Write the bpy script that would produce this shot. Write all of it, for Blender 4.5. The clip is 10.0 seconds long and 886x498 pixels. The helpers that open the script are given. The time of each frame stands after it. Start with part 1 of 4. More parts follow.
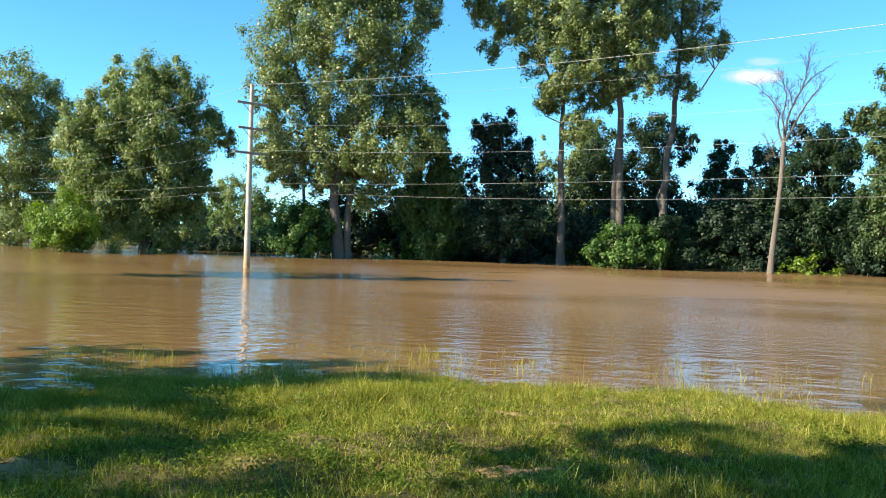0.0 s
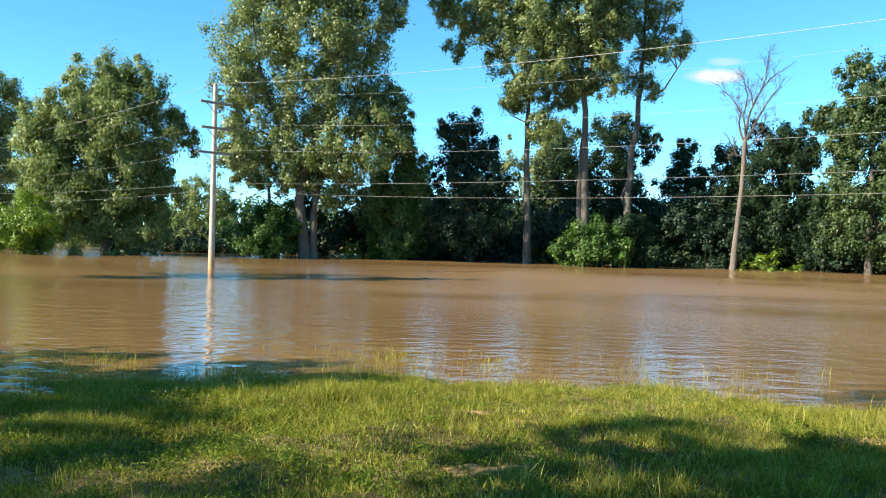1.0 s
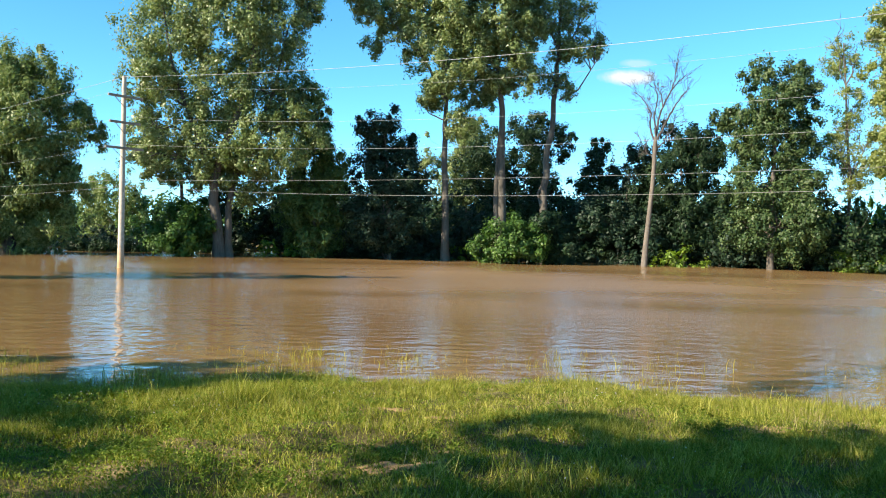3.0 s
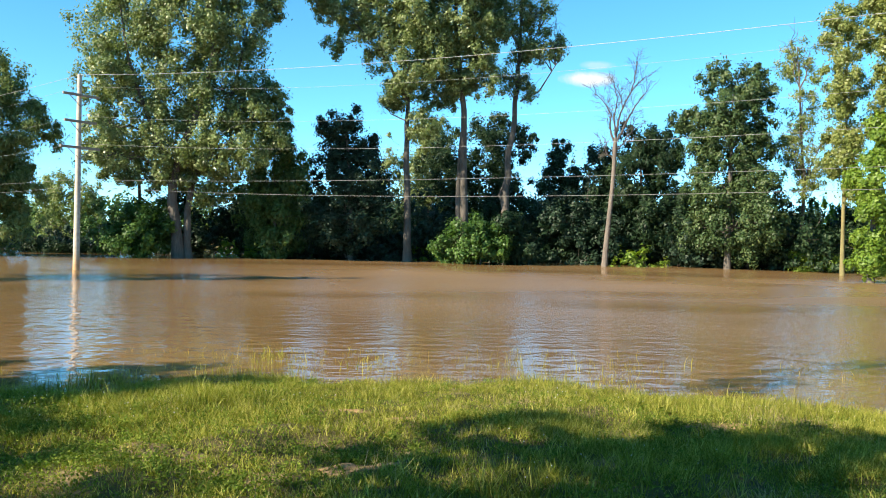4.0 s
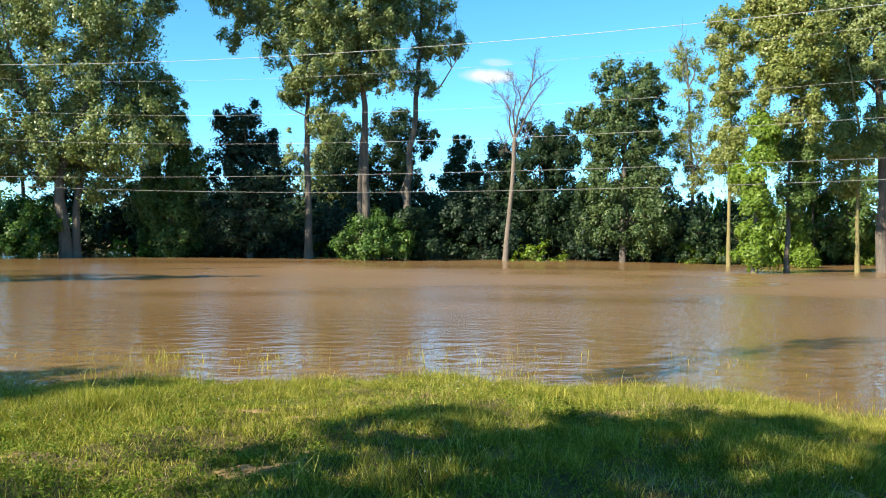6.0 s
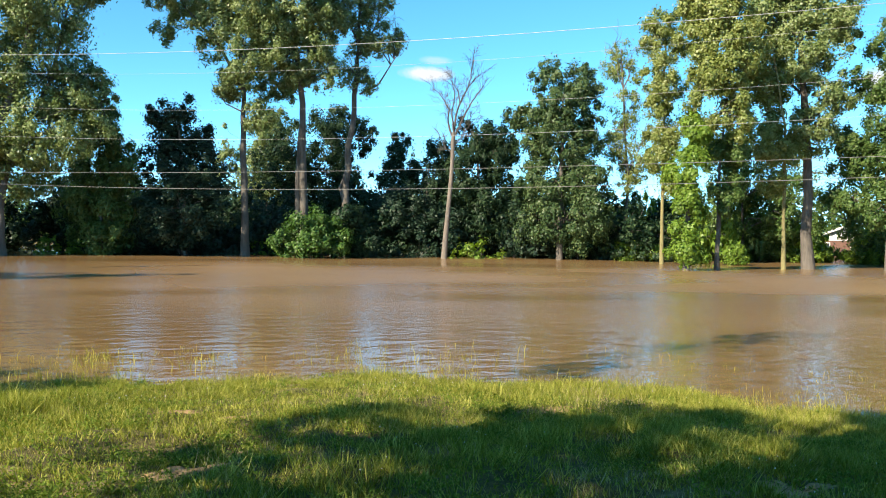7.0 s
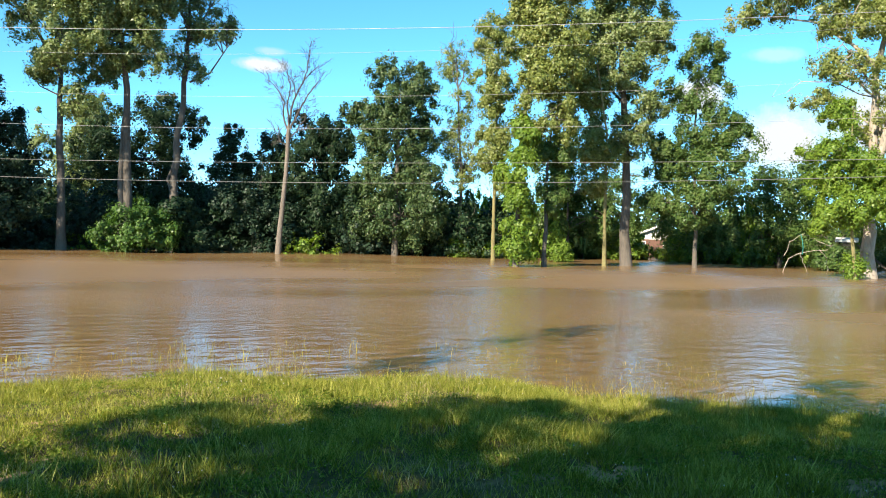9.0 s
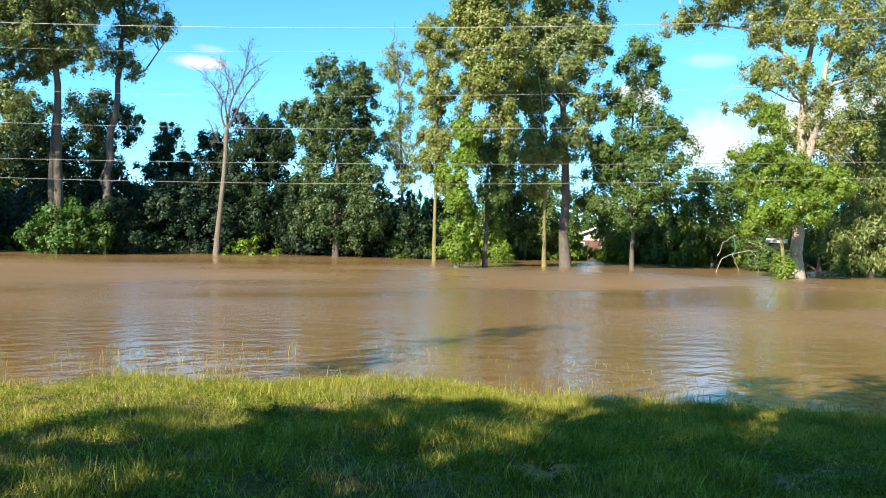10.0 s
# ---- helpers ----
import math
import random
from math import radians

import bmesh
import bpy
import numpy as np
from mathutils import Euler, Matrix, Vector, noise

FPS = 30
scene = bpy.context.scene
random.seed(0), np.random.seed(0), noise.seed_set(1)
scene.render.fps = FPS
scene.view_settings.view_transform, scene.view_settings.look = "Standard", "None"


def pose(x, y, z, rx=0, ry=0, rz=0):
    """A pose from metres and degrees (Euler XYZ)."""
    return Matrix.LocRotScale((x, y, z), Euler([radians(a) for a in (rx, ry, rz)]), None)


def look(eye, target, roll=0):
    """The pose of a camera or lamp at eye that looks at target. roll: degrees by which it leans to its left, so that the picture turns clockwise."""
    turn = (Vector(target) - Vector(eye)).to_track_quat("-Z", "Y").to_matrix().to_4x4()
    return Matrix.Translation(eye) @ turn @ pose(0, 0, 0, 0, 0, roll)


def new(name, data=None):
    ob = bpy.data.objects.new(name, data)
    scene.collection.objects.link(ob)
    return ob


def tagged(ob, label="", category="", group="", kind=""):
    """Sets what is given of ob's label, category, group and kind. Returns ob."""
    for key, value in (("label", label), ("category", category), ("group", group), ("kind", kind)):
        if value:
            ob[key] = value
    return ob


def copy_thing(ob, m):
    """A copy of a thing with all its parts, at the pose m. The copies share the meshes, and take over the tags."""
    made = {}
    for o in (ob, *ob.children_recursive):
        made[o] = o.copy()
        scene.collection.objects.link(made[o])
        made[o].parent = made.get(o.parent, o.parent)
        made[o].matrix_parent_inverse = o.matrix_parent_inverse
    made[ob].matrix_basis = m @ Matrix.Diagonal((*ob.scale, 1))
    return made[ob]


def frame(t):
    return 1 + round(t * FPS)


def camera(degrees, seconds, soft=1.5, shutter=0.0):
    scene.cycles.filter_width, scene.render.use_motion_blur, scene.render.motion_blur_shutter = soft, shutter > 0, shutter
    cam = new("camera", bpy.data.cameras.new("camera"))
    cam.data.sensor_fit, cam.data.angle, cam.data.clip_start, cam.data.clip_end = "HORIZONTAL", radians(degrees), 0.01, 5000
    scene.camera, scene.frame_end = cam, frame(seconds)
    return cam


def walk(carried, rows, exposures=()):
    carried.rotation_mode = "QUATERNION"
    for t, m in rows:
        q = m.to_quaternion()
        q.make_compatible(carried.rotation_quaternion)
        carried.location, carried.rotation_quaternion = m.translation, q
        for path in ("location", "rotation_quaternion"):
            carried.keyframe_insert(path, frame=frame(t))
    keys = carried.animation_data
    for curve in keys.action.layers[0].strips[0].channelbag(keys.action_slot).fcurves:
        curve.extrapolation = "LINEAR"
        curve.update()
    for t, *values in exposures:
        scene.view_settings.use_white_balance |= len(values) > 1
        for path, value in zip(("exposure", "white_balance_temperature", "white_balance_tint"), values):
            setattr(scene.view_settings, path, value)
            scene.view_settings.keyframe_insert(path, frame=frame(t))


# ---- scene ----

# ---------------------------------------------------------------- camera
cam = camera(55.96, 10.0, soft=1.0)
# seconds, place, yaw, pitch, roll
PATH = [
    (0, -0.004, -0.000, 2.15, 0.68, -1.09, -2.03),
    (0.5, 0.003, -0.000, 2.15, -0.50, -1.06, -1.88),
    (1, 0.009, -0.000, 2.15, -1.60, -1.06, -1.68),
    (1.5, 0.016, -0.000, 2.15, -2.74, -1.09, -1.52),
    (2, 0.025, -0.001, 2.15, -4.42, -1.08, -1.61),
    (2.5, 0.034, -0.002, 2.15, -5.93, -1.09, -1.64),
    (4, 0.056, -0.005, 2.15, -9.77, -0.96, -1.51),
    (4.5, 0.065, -0.007, 2.15, -11.43, -0.92, -1.49),
    (5, 0.074, -0.009, 2.15, -13.11, -0.93, -1.29),
    (5.5, 0.084, -0.011, 2.15, -14.92, -1.01, -1.12),
    (7, 0.116, -0.021, 2.15, -20.62, -1.18, -1.09),
    (7.5, 0.134, -0.029, 2.15, -24.14, -1.14, -1.36),
    (8, 0.149, -0.036, 2.15, -27.07, -1.16, -1.63),
    (8.5, 0.162, -0.043, 2.15, -29.59, -1.17, -1.79),
    (9, 0.173, -0.049, 2.15, -31.82, -1.19, -1.77),
    (9.5, 0.183, -0.056, 2.15, -33.92, -1.13, -1.86),
    (10, 0.192, -0.062, 2.15, -35.84, -1.00, -1.80),
]
walk(cam, [(t, pose(x, y, z, 90 + p, r, w)) for t, x, y, z, w, p, r in PATH])

# ---------------------------------------------------------------- sky, sun, exposure
SUN_AZ, SUN_EL = -112.0, 30.0      # clockwise from +y, and height, in degrees
world = bpy.data.worlds.new("sky")
scene.world = world
world.use_nodes = True
wn, wl = world.node_tree.nodes, world.node_tree.links
sky = wn.new("ShaderNodeTexSky")
sky.sky_type, sky.sun_disc = "NISHITA", False
sky.sun_elevation, sky.sun_rotation = radians(SUN_EL), radians(SUN_AZ)
sky.air_density, sky.dust_density, sky.ozone_density = 0.75, 0.0, 2.0
sky.altitude = 3400
way, lift, unit = wn.new("ShaderNodeTexCoord"), wn.new("ShaderNodeVectorMath"), wn.new("ShaderNodeVectorMath")
lift.operation, unit.operation = "ADD", "NORMALIZE"
lift.inputs[1].default_value = (0, 0, 0.02)      # the clear, dry air pales only close to the horizon
wl.new(way.outputs["Generated"], lift.inputs[0])
wl.new(lift.outputs[0], unit.inputs[0])
wl.new(unit.outputs[0], sky.inputs["Vector"])
tone = wn.new("ShaderNodeHueSaturation")
tone.inputs["Hue"].default_value, tone.inputs["Saturation"].default_value, tone.inputs["Value"].default_value = 0.475, 1.18, 1.0
tint = wn.new("ShaderNodeMix")
tint.data_type, tint.blend_type = "RGBA", "MULTIPLY"
tint.inputs["Factor"].default_value, tint.inputs["B"].default_value = 1.0, (0.90, 0.98, 1.0, 1)
wl.new(sky.outputs[0], tone.inputs["Color"])
wl.new(tone.outputs[0], tint.inputs["A"])
wl.new(tint.outputs["Result"], wn["Background"].inputs[0])
wn["Background"].inputs[1].default_value = 0.122
sun = new("sun", bpy.data.lights.new("sun", "SUN"))
sun.data.energy, sun.data.angle, sun.data.color = 4.9, radians(0.55), (1.0, 0.875, 0.675)
TO_SUN = Vector((math.sin(radians(SUN_AZ)) * math.cos(radians(SUN_EL)), math.cos(radians(SUN_AZ)) * math.cos(radians(SUN_EL)), math.sin(radians(SUN_EL))))
sun.matrix_world = look(TO_SUN * 60, (0, 0, 0))
scene.view_settings.exposure = 1.55


# ---------------------------------------------------------------- materials
def material(name):
    m = bpy.data.materials.new(name)
    m.use_nodes = True
    return m, m.node_tree.nodes, m.node_tree.links, m.node_tree.nodes["Principled BSDF"]


def ramp(nodes, stops):
    r = nodes.new("ShaderNodeValToRGB")
    while len(r.color_ramp.elements) < len(stops):
        r.color_ramp.elements.new(0.5)
    for e, (p, c) in zip(r.color_ramp.elements, stops):
        e.position, e.color = p, (*c, 1)
    return r


def coords(nodes, links, scale, kind="Object"):
    c, m = nodes.new("ShaderNodeTexCoord"), nodes.new("ShaderNodeMapping")
    m.inputs["Scale"].default_value = scale
    links.new(c.outputs[kind], m.inputs["Vector"])
    return m.outputs["Vector"]


def noise_tex(nodes, links, vec, scale, detail=4, rough=0.55):
    n = nodes.new("ShaderNodeTexNoise")
    n.inputs["Scale"].default_value, n.inputs["Detail"].default_value, n.inputs["Roughness"].default_value = scale, detail, rough
    links.new(vec, n.inputs["Vector"])
    return n


def leaf_material(name, dark, mid, light, through_light=0.3, gloss=0.45, patch_size=0.35, sheen=0.35):
    """Leaves: every leaf its own tint, large soft patches over the crown, part of the light shining through."""
    m, n, l, b = material(name)
    g = n.new("ShaderNodeNewGeometry")
    c = ramp(n, [(0.0, dark), (0.55, mid), (1.0, light)])
    big = noise_tex(n, l, coords(n, l, (1, 1, 1)), patch_size, 2)
    mix = n.new("ShaderNodeMath")
    mix.operation = "MULTIPLY_ADD"
    l.new(big.outputs["Fac"], mix.inputs[0])
    mix.inputs[1].default_value = 0.7
    half = n.new("ShaderNodeMath")
    half.operation = "MULTIPLY_ADD"
    l.new(g.outputs["Random Per Island"], half.inputs[0])
    half.inputs[1].default_value, half.inputs[2].default_value = 0.56, -0.10
    l.new(half.outputs[0], mix.inputs[2])
    l.new(mix.outputs[0], c.inputs["Fac"])
    l.new(c.outputs["Color"], b.inputs["Base Color"])
    b.inputs["Roughness"].default_value, b.inputs["Specular IOR Level"].default_value = gloss, sheen
    t = n.new("ShaderNodeBsdfTranslucent")
    hs = n.new("ShaderNodeHueSaturation")
    hs.inputs["Saturation"].default_value, hs.inputs["Value"].default_value = 1.15, 1.25
    l.new(c.outputs["Color"], hs.inputs["Color"])
    l.new(hs.outputs[0], t.inputs["Color"])
    s = n.new("ShaderNodeMixShader")
    s.inputs[0].default_value = through_light
    l.new(b.outputs[0], s.inputs[1])
    l.new(t.outputs[0], s.inputs[2])
    l.new(s.outputs[0], n["Material Output"].inputs["Surface"])
    return m


def bark_material(name, dark, light, rough=0.9):
    m, n, l, b = material(name)
    v = coords(n, l, (1, 1, 0.22))
    a = noise_tex(n, l, v, 9, 6, 0.65)
    big = noise_tex(n, l, coords(n, l, (1, 1, 0.5)), 0.9, 3)
    mixf = n.new("ShaderNodeMath")
    mixf.operation = "MULTIPLY_ADD"
    l.new(a.outputs["Fac"], mixf.inputs[0])
    mixf.inputs[1].default_value = 0.6
    sc = n.new("ShaderNodeMath")
    sc.operation = "MULTIPLY"
    l.new(big.outputs["Fac"], sc.inputs[0])
    sc.inputs[1].default_value = 0.45
    l.new(sc.outputs[0], mixf.inputs[2])
    c = ramp(n, [(0.3, dark), (0.7, light)])
    l.new(mixf.outputs[0], c.inputs["Fac"])
    l.new(c.outputs["Color"], b.inputs["Base Color"])
    b.inputs["Roughness"].default_value = rough
    bump = n.new("ShaderNodeBump")
    bump.inputs["Strength"].default_value, bump.inputs["Distance"].default_value = 0.8, 0.06
    l.new(a.outputs["Fac"], bump.inputs["Height"])
    l.new(bump.outputs["Normal"], b.inputs["Normal"])
    return m


COTTON = leaf_material("cottonwood_leaf", (0.045, 0.078, 0.018), (0.152, 0.200, 0.062), (0.330, 0.370, 0.170), 0.38, 0.42, 0.35, 0.5)
WILLOW = leaf_material("willow_leaf", (0.056, 0.092, 0.028), (0.172, 0.226, 0.072), (0.335, 0.370, 0.150), 0.42)
# Next two leaf colours run near black, with the wood's shade put in.
DARK_SHADED = leaf_material("dark_shaded_leaf", (0.008, 0.019, 0.011), (0.020, 0.042, 0.022), (0.050, 0.082, 0.040), 0.22, 0.5, 0.35, 0.25)
DEEP_SHADED = leaf_material("deep_green_shaded_leaf", (0.006, 0.017, 0.008), (0.019, 0.043, 0.018), (0.060, 0.092, 0.036), 0.3, 0.5, 0.35, 0.2)
FOREST = leaf_material("forest_leaf", (0.014, 0.034, 0.012), (0.056, 0.100, 0.034), (0.165, 0.205, 0.080), 0.34, 0.45, 0.35, 0.3)
MID = leaf_material("green_leaf", (0.026, 0.060, 0.014), (0.078, 0.138, 0.033), (0.175, 0.225, 0.068), 0.36)
PALE = leaf_material("pale_leaf", (0.062, 0.094, 0.020), (0.190, 0.228, 0.056), (0.370, 0.385, 0.150), 0.42, 0.42, 0.35, 0.45)
BRIGHT = leaf_material("sunny_leaf", (0.056, 0.105, 0.014), (0.140, 0.225, 0.028), (0.26, 0.345, 0.058), 0.42)
LIGHT = leaf_material("bright_leaf", (0.020, 0.052, 0.010), (0.058, 0.122, 0.022), (0.130, 0.205, 0.042), 0.34)
BARK = bark_material("grey_bark", (0.034, 0.029, 0.024), (0.135, 0.115, 0.094))
YBARK = bark_material("yellow_bark", (0.070, 0.060, 0.026), (0.235, 0.205, 0.082))
PBARK = bark_material("pale_bark", (0.14, 0.118, 0.096), (0.40, 0.345, 0.28))
TWIGS = bark_material("dry_twigs", (0.034, 0.029, 0.027), (0.115, 0.098, 0.088))
DBARK = bark_material("dead_wood", (0.048, 0.040, 0.034), (0.19, 0.16, 0.132))


def water_material():
    """Muddy floodwater: silt-brown body under a glossy, rippled skin that is calmer in some stretches."""
    m, n, l, b = material("muddy_water")
    silt = noise_tex(n, l, coords(n, l, (1, 1, 1)), 0.06, 4)
    c = ramp(n, [(0.3, (0.176, 0.105, 0.044)), (0.7, (0.238, 0.145, 0.065))])
    l.new(silt.outputs["Fac"], c.inputs["Fac"])
    l.new(c.outputs["Color"], b.inputs["Base Color"])
    b.inputs["Roughness"].default_value, b.inputs["IOR"].default_value = 0.03, 1.55
    small = noise_tex(n, l, coords(n, l, (1, 1.15, 1)), 5.0, 3, 0.55)
    wide = noise_tex(n, l, coords(n, l, (0.85, 1.35, 1)), 1.5, 2, 0.5)
    calm = noise_tex(n, l, coords(n, l, (0.45, 1, 1)), 0.075, 2, 0.45)
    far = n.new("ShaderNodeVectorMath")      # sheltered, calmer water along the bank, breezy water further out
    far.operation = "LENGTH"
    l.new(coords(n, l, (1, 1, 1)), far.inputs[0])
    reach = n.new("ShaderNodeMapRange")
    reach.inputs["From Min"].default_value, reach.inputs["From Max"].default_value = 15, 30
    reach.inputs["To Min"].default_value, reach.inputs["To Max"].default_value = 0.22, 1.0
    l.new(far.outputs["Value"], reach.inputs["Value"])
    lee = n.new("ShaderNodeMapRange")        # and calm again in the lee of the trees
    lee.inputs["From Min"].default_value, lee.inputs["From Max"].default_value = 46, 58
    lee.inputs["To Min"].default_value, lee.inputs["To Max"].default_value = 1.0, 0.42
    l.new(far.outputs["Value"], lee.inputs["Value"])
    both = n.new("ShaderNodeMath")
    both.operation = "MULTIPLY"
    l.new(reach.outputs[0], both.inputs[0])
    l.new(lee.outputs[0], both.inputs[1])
    gust = ramp(n, [(0.38, (0.3, 0.3, 0.3)), (0.50, (1, 1, 1))])
    l.new(calm.outputs["Fac"], gust.inputs["Fac"])
    across, breeze, open_reach = n.new("ShaderNodeSeparateXYZ"), n.new("ShaderNodeMapRange"), n.new("ShaderNodeMath")
    l.new(coords(n, l, (1, 1, 1)), across.inputs[0])      # the breeze falls on the open reach downstream of the pole
    breeze.inputs["From Min"].default_value, breeze.inputs["From Max"].default_value = -6, 7
    breeze.inputs["To Min"].default_value, breeze.inputs["To Max"].default_value = 0.3, 1.0
    l.new(across.outputs["X"], breeze.inputs["Value"])
    open_reach.operation = "MULTIPLY"
    l.new(breeze.outputs[0], open_reach.inputs[0])
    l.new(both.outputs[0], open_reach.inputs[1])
    cr = n.new("ShaderNodeMath")
    cr.operation = "MULTIPLY"
    l.new(gust.outputs["Color"], cr.inputs[0])
    l.new(open_reach.outputs[0], cr.inputs[1])
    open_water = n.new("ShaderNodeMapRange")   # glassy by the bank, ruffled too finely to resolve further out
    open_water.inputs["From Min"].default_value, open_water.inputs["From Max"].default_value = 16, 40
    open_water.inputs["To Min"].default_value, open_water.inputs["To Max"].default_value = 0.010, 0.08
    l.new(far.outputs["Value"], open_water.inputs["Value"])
    rough = n.new("ShaderNodeMath")
    rough.operation = "MULTIPLY_ADD"
    l.new(cr.outputs[0], rough.inputs[0])
    rough.inputs[1].default_value = 0.30
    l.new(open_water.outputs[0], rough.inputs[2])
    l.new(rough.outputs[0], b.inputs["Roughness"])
    b1, b2 = n.new("ShaderNodeBump"), n.new("ShaderNodeBump")
    b1.inputs["Distance"].default_value, b2.inputs["Distance"].default_value = 0.046, 0.042
    b1.inputs["Strength"].default_value = 0.75
    l.new(wide.outputs["Fac"], b1.inputs["Height"])
    l.new(small.outputs["Fac"], b2.inputs["Height"])
    l.new(cr.outputs[0], b2.inputs["Strength"])
    l.new(b1.outputs["Normal"], b2.inputs["Normal"])
    l.new(b2.outputs["Normal"], b.inputs["Normal"])
    return m


def ground_material():
    m, n, l, b = material("grassy_soil")
    v = coords(n, l, (1, 1, 1))
    fine, broad = noise_tex(n, l, v, 14, 6, 0.7), noise_tex(n, l, v, 1.1, 4, 0.6)
    c1 = ramp(n, [(0.3, (0.048, 0.046, 0.018)), (0.7, (0.150, 0.125, 0.055))])
    c2 = ramp(n, [(0.3, (0.17, 0.12, 0.065)), (0.7, (0.34, 0.25, 0.14))])
    l.new(fine.outputs["Fac"], c1.inputs["Fac"])
    l.new(fine.outputs["Fac"], c2.inputs["Fac"])
    k = ramp(n, [(0.56, (0, 0, 0)), (0.68, (1, 1, 1))])
    l.new(broad.outputs["Fac"], k.inputs["Fac"])
    mix = n.new("ShaderNodeMix")
    mix.data_type = "RGBA"
    l.new(k.outputs["Color"], mix.inputs["Factor"])
    l.new(c1.outputs["Color"], mix.inputs["A"])
    l.new(c2.outputs["Color"], mix.inputs["B"])
    l.new(mix.outputs["Result"], b.inputs["Base Color"])
    b.inputs["Roughness"].default_value, b.inputs["Specular IOR Level"].default_value = 0.95, 0.05
    bump = n.new("ShaderNodeBump")
    bump.inputs["Distance"].default_value = 0.03
    l.new(fine.outputs["Fac"], bump.inputs["Height"])
    l.new(bump.outputs["Normal"], b.inputs["Normal"])
    return m


WATER, SOIL = water_material(), ground_material()
GRASS = leaf_material("grass_blade", (0.029, 0.040, 0.006), (0.192, 0.210, 0.030), (0.56, 0.51, 0.150), 0.34, 0.5, 3.2, 0.05)
STRAW = leaf_material("dry_grass", (0.20, 0.16, 0.07), (0.33, 0.27, 0.13), (0.48, 0.41, 0.24), 0.3, 0.6, 1.6, 0.05)
CLOVER = leaf_material("clover_leaf", (0.030, 0.058, 0.010), (0.115, 0.165, 0.022), (0.30, 0.335, 0.070), 0.30, 0.6, 2.6, 0.04)


def plain(name, colour, rough=0.6, metal=0.0, grain=20, sheen=0.5):
    m, n, l, b = material(name)
    t = noise_tex(n, l, coords(n, l, (1, 1, 1)), grain, 5, 0.6)
    c = ramp(n, [(0.25, tuple(v * 0.7 for v in colour)), (0.75, tuple(min(1, v * 1.2) for v in colour))])
    l.new(t.outputs["Fac"], c.inputs["Fac"])
    l.new(c.outputs["Color"], b.inputs["Base Color"])
    b.inputs["Roughness"].default_value, b.inputs["Metallic"].default_value, b.inputs["Specular IOR Level"].default_value = rough, metal, sheen
    return m


# ---------------------------------------------------------------- builders
def mesh_from(name, verts, faces, mat, smooth=False):
    me = bpy.data.meshes.new(name)
    verts, faces = np.asarray(verts, dtype=np.float32), np.asarray(faces, dtype=np.int32)
    n, k = faces.shape
    me.vertices.add(len(verts))
    me.vertices.foreach_set("co", verts.ravel())
    me.loops.add(n * k)
    me.loops.foreach_set("vertex_index", faces.ravel())
    me.polygons.add(n)
    me.polygons.foreach_set("loop_start", np.arange(0, n * k, k, dtype=np.int32))
    me.materials.append(mat)
    if smooth:
        me.polygons.foreach_set("use_smooth", np.ones(len(me.polygons), dtype=bool))
    me.update(calc_edges=True)
    me.validate()
    return me


def part(name, me, parent, label=""):
    ob = new(name, me)
    ob.parent = parent
    return tagged(ob, label) if label else ob


def tubes(lines, sides=7):
    """Tapered round limbs. lines: (points, radii)."""
    verts, faces = [], []
    for pts, radii in lines:
        pts = np.asarray(pts, dtype=float)
        start = len(verts)
        for i, p in enumerate(pts):
            d = pts[min(i + 1, len(pts) - 1)] - pts[max(i - 1, 0)]
            d = d / (np.linalg.norm(d) + 1e-9)
            a = np.cross(d, (0.31, 0.95, 0.05))
            a /= np.linalg.norm(a) + 1e-9
            c = np.cross(d, a)
            for k in range(sides):
                th = 2 * math.pi * k / sides
                verts.append(p + radii[i] * (math.cos(th) * a + math.sin(th) * c))
        for i in range(len(pts) - 1):
            for k in range(sides):
                q = start + i * sides
                faces.append((q + k, q + (k + 1) % sides, q + sides + (k + 1) % sides, q + sides + k))
    return verts, faces


def bend(rng, a, b, wob, steps=5):
    """A limb's course from a to b, slightly wandering and rising first."""
    a, b = np.asarray(a, float), np.asarray(b, float)
    n = np.linalg.norm(b - a)
    u = np.linspace(0, 1, steps)[:, None]
    pts = a + (b - a) * u + np.array((0, 0, 1)) * (np.sin(u * math.pi) * n * 0.10)
    pts[1:-1] += rng.normal(0, wob * n, (steps - 2, 3))
    return pts


